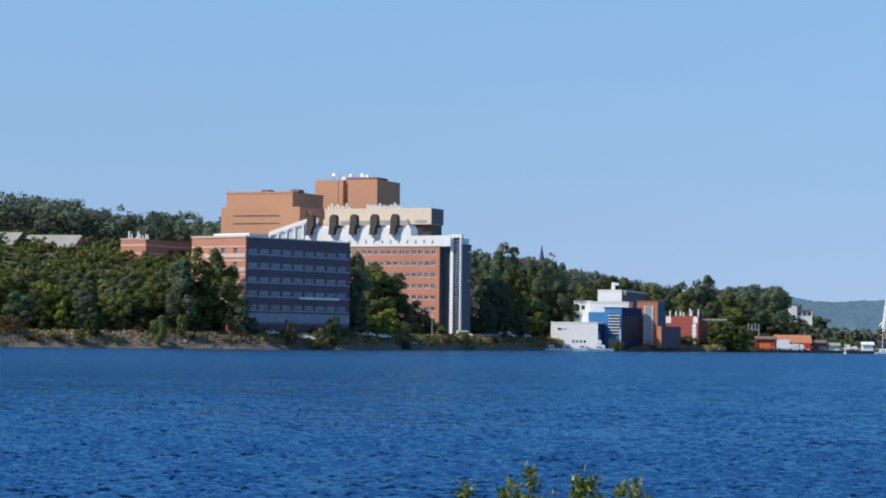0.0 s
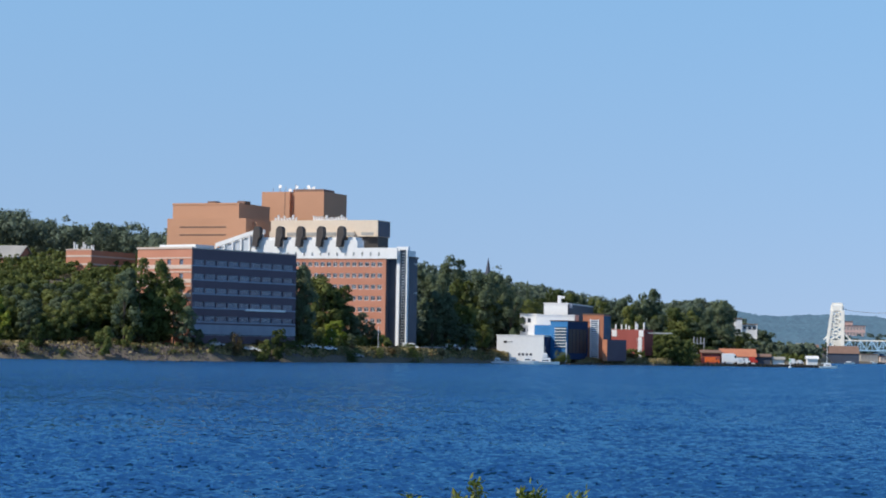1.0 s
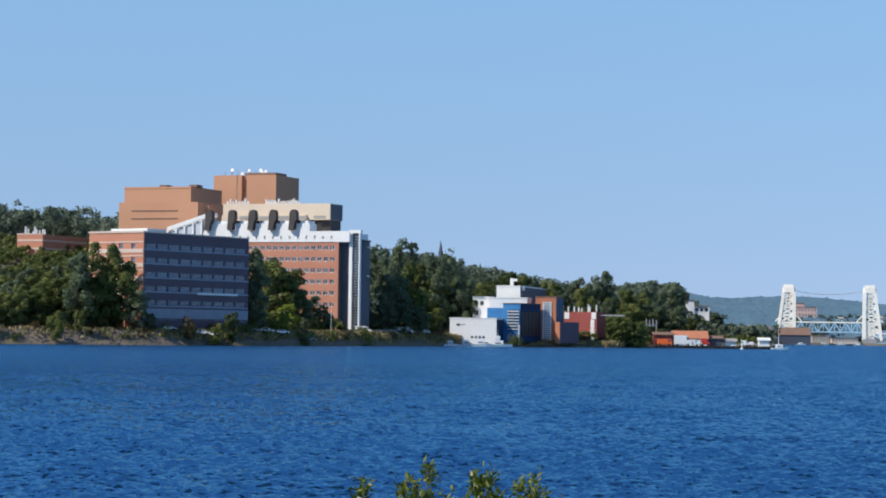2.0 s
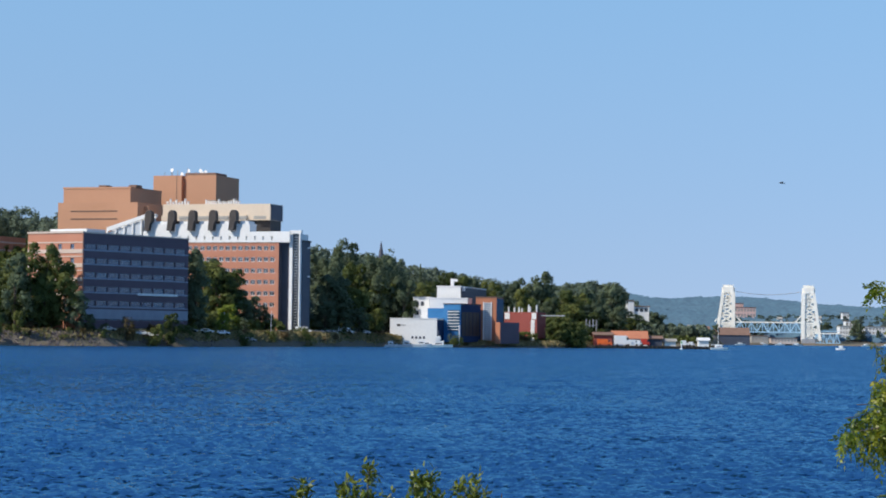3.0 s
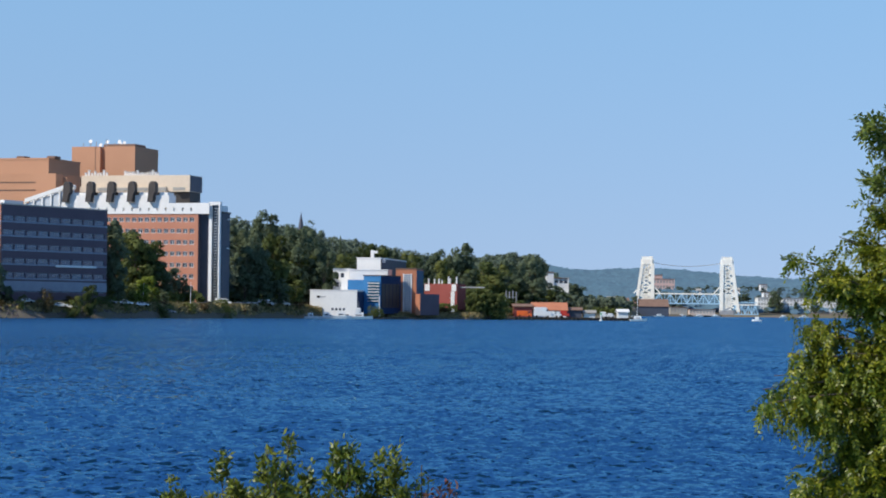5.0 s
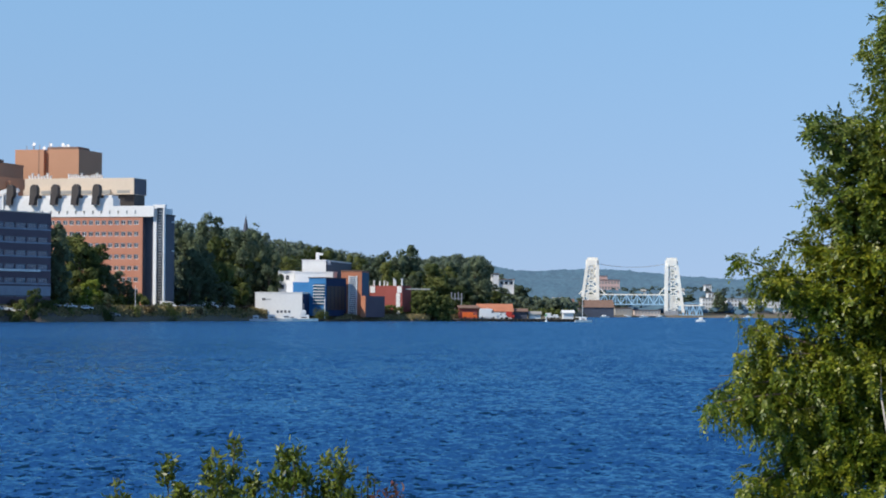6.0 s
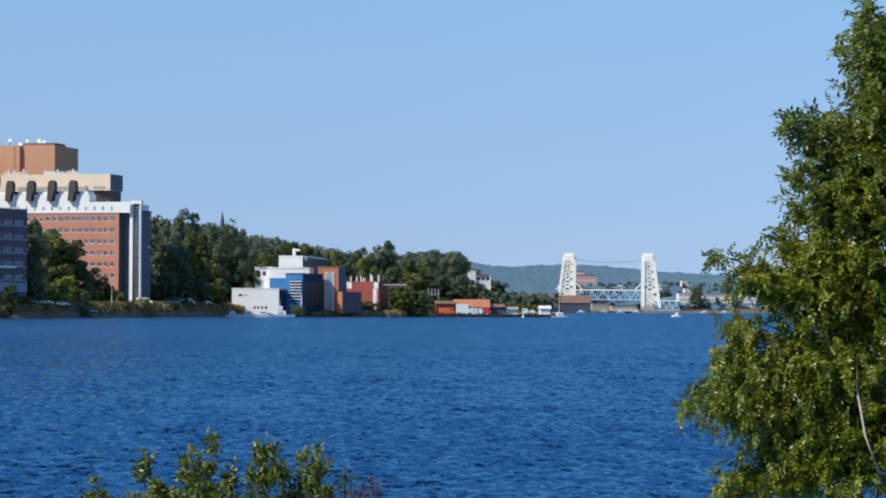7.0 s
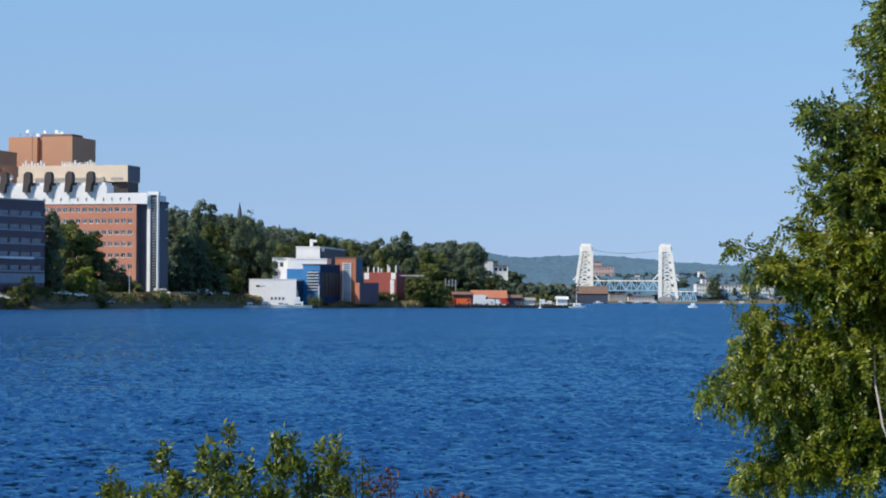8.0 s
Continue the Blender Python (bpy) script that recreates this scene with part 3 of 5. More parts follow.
    part("tower_pier", block(-0.45, 0, 0, 1.6, sz0 - 2, sz1 - 1.2), WHITE, st, "white pier")
    part("tower_cap", block(-swl + 1.2, 0.3, 0, 1.6, sz1 - 1.2, sz1), WHITE, st, "white tower cap")
    part("tower_glazing", block(-swl + 1.2, -0.45, 0.8, 1.5, sz0 - 2, sz1 - 1.2), GLASS, st, "dark stair glazing")
    n = 34
    for i in range(n):
        z = sz0 + (sz1 - 1.6 - sz0) * i / n
        part("stair_rail", block(-swl + 1.2, -0.45, 0.55, 0.8, z, z + 0.22), STEEL, st, "pale horizontal bar")
    # wing faces away from the sun, its shade coloured in slate
    part("side_wing", block(-9, 0.3, 1.7, swr, sz0 - 4, sz1 - 4.2), SLATESHADE, st, "side wing with its shade in slate colour")
    part("wing_cap", block(-9.2, 0.6, 1.65, swr + 0.3, sz1 - 4.2, sz1 - 3.6), DARK, st, "dark roof edge")
    for z in (sz1 - 6.5, sz1 - 17.2):
        part("canopy", block(0.3, 0.9, 7.6, swr - 3, z, z + 0.5), WHITE, st, "white canopy")


engineering_hall()


# ---------------------------------------------------------------- trees
def quads_mesh(name, co, mat, out=None):
    """A mesh of separate four-sided leaves; co has the shape (n, 4, 3), out the way that each leaf clump swells."""
    n = len(co)
    me = bpy.data.meshes.new(name)
    me.vertices.add(n * 4), me.loops.add(n * 4), me.polygons.add(n)
    me.vertices.foreach_set("co", np.asarray(co, dtype=np.float32).ravel())
    me.loops.foreach_set("vertex_index", np.arange(n * 4, dtype=np.int32))
    me.polygons.foreach_set("loop_start", np.arange(0, n * 4, 4, dtype=np.int32))
    me.update(calc_edges=True)
    me.materials.append(mat)
    if out is not None:
        me.normals_split_custom_set_from_vertices(np.repeat(np.asarray(out), 4, 0).tolist())
    return me


def clump_cloud(rng, lobes, per_lobe, size, jitter=0.55):
    """Leaf clumps over the outer shell of round lobes (x, y, z, radius)."""
    lobes = np.asarray(lobes)
    c = np.repeat(lobes, per_lobe, 0)
    n = len(c)
    d = rng.normal(size=(n, 3))
    d /= np.linalg.norm(d, axis=1)[:, None]
    d[:, 2] = np.where(d[:, 2] < -0.5, -d[:, 2], d[:, 2])
    p = c[:, :3] + d * c[:, 3:4] * rng.uniform(0.62, 1.14, (n, 1))
    # leaves lie along the swell of their lobe, and the lobe along that of the crown
    swell = d + rng.normal(0, 0.16, (n, 3))
    swell /= np.linalg.norm(swell, axis=1)[:, None]
    normal = d + rng.normal(0, jitter, (n, 3))
    normal /= np.linalg.norm(normal, axis=1)[:, None]
    u = np.cross(normal, rng.normal(size=(n, 3)))
    u /= np.linalg.norm(u, axis=1)[:, None]
    w = np.cross(normal, u)
    a, b = size * rng.uniform(0.55, 1.3, (n, 1)), size * rng.uniform(0.35, 0.8, (n, 1))
    return np.stack([p - a * u, p - b * w * 0.9 - normal * 0.1 * a, p + a * u, p + b * w], 1), swell


def lobes_of(rng, kind):
    """Lobes of a crown one unit high and one wide, by kind of tree."""
    out = []
    if kind == 2:                                     # narrow conifer
        for k in range(22):
            h = 0.12 + 0.86 * k / 21
            r = 0.40 * (1 - h) + 0.03
            a = rng.uniform(0, 6.3)
            out.append((r * 0.55 * math.cos(a), r * 0.55 * math.sin(a), h, r * 0.62 + 0.03))
    elif kind == 3:                                   # shrub
        for k in range(13):
            a, r = rng.uniform(0, 6.3), 0.36 * math.sqrt(rng.uniform(0, 1))
            out.append((r * math.cos(a), r * math.sin(a), rng.uniform(0.12, 0.74), rng.uniform(0.13, 0.24)))
    else:
        low = 0.16 if kind == 0 else 0.12
        for k in range(26):
            h = low + (0.93 - low) * (k + rng.uniform(0, 1)) / 26
            f = (h - low) / (1 - low)
            reach = 0.40 * math.sqrt(max(0.12, 1 - ((f - (0.48 if kind == 0 else 0.42)) / 0.62) ** 2))
            a = rng.uniform(0, 6.3)
            r = reach * rng.uniform(0.35, 1.0)
            out.append((r * math.cos(a), r * math.sin(a), h, rng.uniform(0.09, 0.17)))
        out.append((0, 0, 0.62, 0.2))
    return out


TREE_LABELS = ["broad leafy green tree on the shore slope", "tall leafy dark green tree on the slope", "narrow dark conifer among leafy trees", "low green shrub on the bank",
               "yellow-green young tree by the shore", "browning shrub on the stony bank"]
MODELS = {}


def tree_model(kind, n):
    """The meshes of a tree one unit high and one unit wide: trunk with limbs, and crown."""
    key = (kind, n)
    if key not in MODELS:
        rng = np.random.RandomState(11 + 7 * kind + 31 * n)
        shape = {4: 0, 5: 3}.get(kind, kind)
        lobes = lobes_of(rng, shape)
        leaf = {0: LEAF, 1: LEAFDARK, 2: LEAFDARK, 3: LEAF, 4: LEAFLIME, 5: LEAFAUTUMN}[kind]
        tall = 1.75 if shape < 2 else 1.0
        cloud, swell = clump_cloud(rng, [(a, b, c * tall, r * 1.12) for a, b, c, r in lobes], 150 if shape != 3 else 90, 0.040 if shape < 2 else 0.036, 0.4)
        cloud[..., 2] /= tall
        crown = quads_mesh("crown", cloud, leaf, swell)
        bm = bmesh.new()
        top = 0.8 if shape != 3 else 0.45
        tube(bm, [(0, 0, -0.08), (0.01, 0, 0.2 * top), (-0.01, 0.01, 0.6 * top), (0.01, 0, top)], [0.028, 0.022, 0.014, 0.004], 7)
        for l in lobes[::3]:
            tube(bm, [(0, 0, max(0.05, l[2] * 0.55)), (l[0] * 0.5, l[1] * 0.5, l[2] * 0.85), l[:3]], [0.010, 0.007, 0.002], 5)
        trunk = bpy.data.meshes.new("trunk")
        bm.to_mesh(trunk), bm.free()
        trunk.materials.append(BARK)
        MODELS[key] = (trunk, crown)
    return MODELS[key]


def plant_tree(x, y, top, width, kind, group="", label=""):
    """A tree from the ground at x, y up to the height top."""
    z = ground_height(x, y) - 0.3
    h = max(1.2, top - z)
    if kind in (0, 1, 4):
        h = max(4.5, h)
        width = min(max(width, 0.5 * h), 0.9 * h)
    rng = random.Random(round(x * 10) * 7 + round(y * 10))
    trunk, crown = tree_model(kind, rng.randrange(3))
    t = thing("shrub" if kind in (3, 5) else "tree", label or TREE_LABELS[kind], "shrub" if kind in (3, 5) else "tree",
              pose(x, y, z, 0, 0, rng.uniform(0, 360)) @ Matrix.Diagonal((width, width * rng.uniform(0.9, 1.1), h, 1)), group)
    placed("trunk", trunk, t)
    placed("crown", crown, t)


def plant_all(rows, group):
    for r in rows:
        plant_tree(*r, group=group)


# belt of trees below the left-hand campus, from the bank upwards
rng = random.Random(21)
for d, step, hmin, hmax in ((22, 0.50, 8, 13), (34, 0.44, 13, 18), (52, 0.5, 14, 19), (80, 0.55, 13, 17), (108, 0.5, 11, 15), (135, 0.5, 8, 10.5), (158, 0.5, 5, 7), (185, 0.6, 2.5, 4)):
    b = -14.2 + rng.uniform(0, 0.3)
    while b < (-8.35 if d < 50 else -8.9):
        bb = b + rng.uniform(-0.15, 0.15)
        x, y = at_bearing(bb, along(bb, 1) + d + rng.uniform(-6, 6))
        hh = rng.uniform(hmin, hmax)
        plant_tree(x, y, ground_height(x, y) + hh, hh * rng.uniform(0.7, 0.95), rng.choice((0, 0, 1)), "trees below the campus")
        b += step * rng.uniform(0.8, 1.2)
# trees round the laboratory building and below the engineering building
plant_all([(-109.8, 730.8, 31.8, 12.3, 0), (-103.7, 731.7, 25.9, 12.3, 0), (-99.7, 729.2, 17.1, 8.8, 1), (-113.6, 727.2, 25.6, 14.0, 0), (-96.4, 731.7, 10.2, 5.3, 1), (-117.8, 723.5, 28.1, 12.2, 1)], "trees below the campus")
plant_all([(-71.5, 795.0, 34.6, 12.0, 1), (-69.4, 837.1, 32.6, 16.0, 1), (-65.4, 832.4, 29.5, 15.9, 0), (-61.2, 835.8, 27.7, 14.0, 0), (-68.6, 790.0, 22.5, 9.0, 1), (-58.3, 838.0, 19.8, 14.0, 1), (-54.9, 848.2, 18.0, 14.2, 1), (-50.9, 850.5, 14.4, 11.2, 1), (-59.9, 819.8, 14.5, 11.7, 4), (-67.6, 785.5, 14.2, 8.0, 1), (-65.4, 815.4, 11.5, 7.8, 0), (-54.9, 828.2, 9.8, 9.9, 1), (-48.1, 854.6, 11.1, 6.1, 1)], "trees below the engineering building")
plant_all([(-34.4, 979.4, 38.0, 14.0, 1), (-29.4, 969.6, 36.1, 13.9, 1), (-25.2, 1009.7, 44.7, 16.8, 1), (-20.4, 984.8, 34.9, 12.9, 0), (-15.8, 989.9, 32.7, 14.1, 1), (-11.1, 984.9, 37.8, 16.4, 1), (-5.3, 1000.0, 39.1, 16.7, 1), (-1.0, 1010.0, 34.0, 12.0, 1), (-28.6, 918.5, 28.0, 13.3, 1), (-23.0, 922.0, 27.0, 12.4, 1), (-17.0, 927.0, 23.5, 13.0, 0), (-11.0, 984.9, 27.9, 12.9, 0), (-5.2, 995.0, 25.9, 14.2, 0), (0.7, 985.0, 28.1, 12.9, 1), (-13.2, 984.9, 18.5, 11.7, 0), (-7.4, 990.0, 21.0, 11.8, 1)], "trees on the hill")
plant_all([(-29.5, 908.4, 17.0, 11.0, 1), (-22.8, 912.6, 16.0, 12.4, 1), (-16.5, 920.8, 15.6, 11.4, 1), (-10.5, 938.0, 15.0, 11.0, 0), (-2.7, 990.0, 17.6, 9.4, 1), (2.0, 1000.0, 22.5, 11.9, 0), (8.2, 1040.0, 28.3, 14.9, 0), (8.0, 1060.0, 35.0, 4.5, 2), (18.2, 1079.8, 33.7, 18.0, 0), (26.6, 1089.7, 32.2, 15.6, 0), (33.1, 1089.5, 31.0, 13.0, 1), (40.8, 1089.2, 29.8, 13.0, 0), (46.3, 1079.0, 25.8, 10.3, 1), (51.9, 1078.8, 31.0, 10.3, 1), (63.9, 1088.1, 34.7, 13.0, 1), (60.3, 1083.3, 29.9, 10.3, 1), (67.3, 1087.9, 28.8, 10.4, 1), (12.1, 1059.9, 27.5, 15.1, 1)], "trees on the hill")
plant_all([(54.7, 1058.6, 26.8, 12.6, 0), (72.2, 1077.6, 26.1, 15.4, 0), (79.3, 1087.1, 25.1, 15.6, 0), (85.1, 1096.7, 27.9, 10.5, 1), (91.1, 1106.3, 27.4, 10.6, 1), (98.4, 1115.7, 30.3, 13.3, 1), (103.6, 1120.2, 28.6, 10.7, 1), (76.6, 1067.3, 19.6, 17.8, 0), (87.8, 1081.4, 20.0, 18.1, 1), (98.0, 1095.6, 20.3, 15.7, 1), (64.0, 1010.0, 10.8, 9.5, 0), (68.0, 1011.5, 13.4, 10.0, 0), (72.2, 1013.0, 12.9, 10.0, 0), (76.2, 1015.0, 11.2, 9.0, 0), (66.2, 1008.5, 7.6, 7.0, 0), (74.0, 1012.0, 7.8, 7.0, 0), (84.6, 1071.7, 16.0, 12.8, 0), (93.9, 1085.9, 13.2, 13.0, 0), (105.9, 1110.0, 14.0, 13.3, 0), (111.6, 1114.4, 12.8, 10.7, 0), (122.2, 1128.4, 17.0, 10.8, 1), (117.3, 1118.9, 12.1, 10.7, 1)], "trees on the hill")
plant_all([(66.6, 1067.9, 22.0, 12.7, 1), (68.8, 1042.7, 15.5, 12.4, 0), (107.4, 1185.1, 20.2, 14.2, 1), (109.3, 1104.6, 8.8, 10.6, 1), (128.0, 1132.8, 11.8, 10.9, 1), (135.2, 1137.0, 8.7, 10.9, 1), (142.1, 1139.2, 8.2, 10.9, 0), (146.2, 1139.7, 7.2, 8.2, 1), (100.6, 1095.4, 11.2, 13.1, 0), (61.7, 1026.1, 5.5, 9.8, 3), (114.0, 1150.0, 16.6, 12.0, 1), (83.6, 1050.0, 9.4, 8.0, 0), (88.5, 1053.0, 8.6, 7.5, 0), (79.8, 1041.9, 5.7, 12.4, 3)], "trees on the hill")
# small trees and shrubs on the bank
plant_all([(-154.0, 705.4, 19.1, 5.8, 4), (-149.3, 700.3, 13.9, 4.1, 4), (-133.0, 709.6, 17.7, 6.9, 0)], "trees below the campus")
plant_all([(-120.0, 701.8, 10.0, 5.8, 0), (-115.0, 712.8, 10.5, 4.1, 0), (-138.4, 694.3, 10.6, 5.1, 0), (-160.5, 684.4, 10.2, 11.7, 5), (-85.6, 737.0, 10.8, 6.4, 5), (-72.5, 748.5, 10.7, 5.4, 0), (-141.0, 688.7, 5.9, 4.4, 0), (-91.6, 729.3, 5.9, 2.8, 3), (-76.5, 744.1, 7.0, 4.3, 0), (-67.6, 762.0, 7.6, 4.4, 3), (-63.7, 772.4, 6.4, 4.8, 3), (-77.9, 740.9, 3.8, 5.3, 3), (-52.5, 798.3, 5.7, 7.6, 3), (-59.4, 787.8, 11.3, 5.6, 4), (-44.8, 824.8, 6.9, 3.9, 3), (-33.5, 849.3, 5.7, 6.1, 3), (-41.0, 837.0, 4.0, 6.0, 3)], "shrubs on the bank")
plant_all([(9.9, 947.9, 7.0, 4.5, 3), (21.0, 942.8, 6.0, 5.8, 3), (22.5, 939.7, 4.9, 4.5, 3), (-12.4, 935.9, 7.1, 11.1, 5), (-18.0, 934.8, 6.6, 6.7, 3), (-24.8, 899.7, 4.3, 8.6, 3), (-153.4, 683.0, 4.1, 8.3, 5), (-147.5, 686.3, 4.5, 6.7, 5), (-131.0, 695.8, 3.4, 3.4, 3), (-102.5, 719.7, 3.5, 4.2, 3), (-97.8, 723.4, 3.2, 3.5, 5), (42.9, 984.1, 5.2, 7.0, 5), (51.3, 988.7, 5.8, 7.1, 5)], "shrubs on the bank")
rng = random.Random(5)
for k in range(70):
    b = rng.uniform(-14, -0.6)
    r = along(b, 1) + rng.uniform(5, 16)
    x, y = at_bearing(b, r)
    h = rng.uniform(1.2, 3.2)
    plant_tree(x, y, ground_height(x, y) + h, h * rng.uniform(1.0, 1.9), rng.choice((3, 5, 3)), "shrubs on the bank")


def hill_woods(name, label, rows, seed, mat, per=30, size=0.55):
    """One sheet of many crowns on the hillside: rows of (bearing from, bearing to, distance past the shore from, to, count, height)."""
    rng = np.random.RandomState(seed)
    lobes = []
    for b0, b1, d0, d1, count, height in rows:
        for _ in range(count):
            b = rng.uniform(b0, b1)
            r = along(b, 1) + rng.uniform(d0, d1)
            x, y = at_bearing(b, r)
            z, h, w = ground_height(x, y), height * rng.uniform(0.7, 1.2), height * rng.uniform(0.28, 0.45)
            for _k in range(9):
                a, q = rng.uniform(0, 6.3), w * rng.uniform(0.2, 0.9)
                lobes.append((x + q * math.cos(a), y + q * math.sin(a), z + h * rng.uniform(0.3, 0.92), w * rng.uniform(0.3, 0.55)))
    cloud, swell = clump_cloud(rng, lobes, per, size, 0.4)
    me = quads_mesh(name, cloud, mat, swell)
    tagged(new(name, me), label, "woods", kind="stuff")


hill_woods("hillside_woods", "dense mixed woods covering the hillside", [(-15, -8.6, 270, 560, 420, 14), (-8.6, 0, 150, 520, 420, 14), (-3.0, 3.5, 75, 420, 600, 12), (3.5, 5.25, 70, 300, 330, 11), (5.2, 7.4, 60, 110, 120, 7), (5.2, 6.2, 135, 260, 60, 7), (6.2, 7.4, 110, 200, 50, 4)], 2, LEAFHILL, 32, 0.75)


hill_woods("undergrowth", "dense green undergrowth below the trees", [(-15, -8.2, 16, 260, 1500, 5), (-8.2, -2.8, 26, 160, 420, 4), (-2.8, -0.5, 48, 160, 180, 4), (1.5, 5.4, 25, 200, 420, 4), (5.4, 7.4, 25, 120, 130, 3)], 3, LEAF, 8, 0.8)


hill_woods("town_woods", "dark trees of the far town with haze in their green", [(7.8, 16, 130, 330, 170, 9), (7.8, 16, 330, 640, 420, 9)], 6, LEAFHAZE, 22, 1.3)


def bank_grass():
    """Dry tufts on the bank and round the shore road."""
    rng = np.random.RandomState(23)
    quads = []
    for _ in range(11000):
        b = rng.uniform(-14.5, 5.0)
        b = b if b > -7 or rng.uniform() < 0.22 else rng.uniform(-7, 5)
        x, y = at_bearing(b, along(b, 1) + rng.uniform(3, 15))
        z = ground_height(x, y)
        if z < 0.5:
            continue
        h, w, a = rng.uniform(0.35, 1.1), rng.uniform(0.3, 0.8), rng.uniform(0, 6.3)
        u, lean = np.array((math.cos(a), math.sin(a), 0)), rng.normal(0, 0.3, 2)
        p = np.array((x, y, z - 0.1))
        top = p + (lean[0], lean[1], h)
        quads.append((p - u * w * 0.5, p + u * w * 0.5, top + u * w * 0.8, top - u * w * 0.8))
    tagged(new("bank_grass", quads_mesh("bank_grass", quads, GRASS)), "dry yellow-green grass on the bank", "grass", kind="stuff")


bank_grass()


def far_woods():
    rng = np.random.RandomState(9)
    lobes = []
    for _ in range(9000):
        b, r = rng.uniform(4.5, 17), rng.uniform(3100, 4450)
        x, y = at_bearing(b, r)
        lobes.append((x, y, ground_height(x, y) + rng.uniform(0, 2.5), rng.uniform(5, 9)))
    for _ in range(1500):
        b, r = rng.uniform(7.6, 17), rng.uniform(2420, 3000)
        x, y = at_bearing(b, r)
        lobes.append((x, y, ground_height(x, y) + rng.uniform(2, 7), rng.uniform(3, 7)))
    lobes = np.asarray(lobes)
    p = np.repeat(lobes, 8, 0)
    n = len(p)
    c = p[:, :3] + rng.normal(0, 0.45, (n, 3)) * p[:, 3:4] * (1, 1, 0.25)
    out = -c / np.linalg.norm(c, axis=1)[:, None]
    normal = out * 0.75 + (0, 0, 0.65) + rng.normal(0, 0.04, (n, 3))
    u = np.cross(normal, (0, 0, 1.0) + rng.normal(0, 0.3, (n, 3)))
    u /= np.linalg.norm(u, axis=1)[:, None]
    w = np.cross(normal, u)
    size = p[:, 3:4] * rng.uniform(0.5, 0.9, (n, 1))
    me = quads_mesh("far_woods", np.stack([c - u * size, c - w * size * 0.8, c + u * size, c + w * size * 0.8], 1), FARHAZE)
    tagged(new("far_woods", me), "distant hill woods with blue haze in their colour", "woods", kind="stuff")


far_woods()

# ---------------------------------------------------------------- low campus buildings on the hill
def gable_house(name, label, cat, x, y, width, z0, z1, depth, wall, roof, phi=0.0, ridge=3.0, wins=0, group=""):
    """A block with a gabled roof, its long side to the water; x, y is its left front corner."""
    t = thing(name, label, cat, pose(x, y, 0, 0, 0, -phi), group)
    ze = z1 - ridge
    holes = grid_holes(0.5, width - 0.5, wins, 1.4, [z0 + 1.0], 1.3) if wins else []
    part("wall", holed_wall(width, z0 - 3, ze, holes, 0.3), wall, t)
    add_windows(t, holes, Matrix())
    part("wall", block(0, width, 0.5, depth, z0 - 3, ze - 0.02), wall, t)
    bm = bmesh.new()
    prof = [(-0.7, ze - 0.3), (depth / 2, z1), (depth + 0.7, ze - 0.3), (depth + 0.7, ze), (depth / 2, z1 + 0.35), (-0.7, ze)]
    a, b = [bm.verts.new((-0.6, p, q)) for p, q in prof], [bm.verts.new((width + 0.6, p, q)) for p, q in prof]
    n = len(prof)
    for i in range(n):
        bm.faces.new((a[i], a[(i + 1) % n], b[(i + 1) % n], b[i]))
    bm.faces.new(a[::-1]), bm.faces.new(b)
    bmesh.ops.recalc_face_normals(bm, faces=bm.faces[:])
    part("roof", bm, roof, t)
    for xx in (0.0, width - 0.3):
        bm = bmesh.new()
        v = [bm.verts.new(c) for c in ((xx, 0, ze), (xx, depth, ze), (xx, depth / 2, z1), (xx + 0.3, 0, ze), (xx + 0.3, depth, ze), (xx + 0.3, depth / 2, z1))]
        for f in ((0, 1, 2), (5, 4, 3), (0, 3, 4, 1), (1, 4, 5, 2), (2, 5, 3, 0)):
            bm.faces.new([v[i] for i in f])
        part("gable", bm, wall, t)
    return t


gable_house("hall_building", "low brick hall with a long grey roof among trees", "building", -229.5, 901.2, 19.2, 36.5, 42.6, 16, BRICK, GREYROOF, 10, 4.6)
gable_house("hall_building", "low brick hall with a long grey roof among trees", "building", -211.4, 915.9, 21.4, 37.3, 42.4, 16, BRICK, GREYROOF, 10, 4.6)


def flat_block(name, label, cat, x, y, phi, wl, wr, z0, z1, wall, wins=(), right=(), group="", rooftop=0, bars=1, side=None, band=False):
    t = thing(name, label, cat, corner(x, y, phi), group)
    shell(t, wl, wr, z0, z1, wall, wins, right, parapet=0.5, bars=bars, side=side)
    if band:
        part("coping", block(-wl - 0.15, 0.15, -0.15, 0.5, z1, z1 + 0.45), BAND, t, "pale stone coping")
        for z in (z1 - 2.6, z1 - 5.8):
            part("stone_band", block(-wl, 0, -0.12, 0, z, z + 0.7), BAND, t, "pale stone band")
            part("stone_band", block(0, 0.12, 0.2, wr, z, z + 0.7), BAND, t, "pale stone band")
    rng = random.Random(int(abs(x) * 10))
    for k in range(rooftop):
        xx, yy, h = -wl * (k + 0.5 + rng.uniform(-0.3, 0.3)) / rooftop, rng.uniform(2, 5), rng.uniform(1.2, 3.2)
        part("roof_vent", tube(bmesh.new(), [(xx, yy, z1 - 0.5), (xx, yy, z1 + h), (xx, yy, z1 + h + 0.25)], [0.35, 0.35, 0.55], 8), WHITE, t, "white roof vent pipe")
    return t


flat_block("campus_building", "low red brick campus building with white roof vents", "building", -162.4, 915.7, 25, 11.9, 30.3, 31, 41.2, BRICK, rooftop=9, band=True)

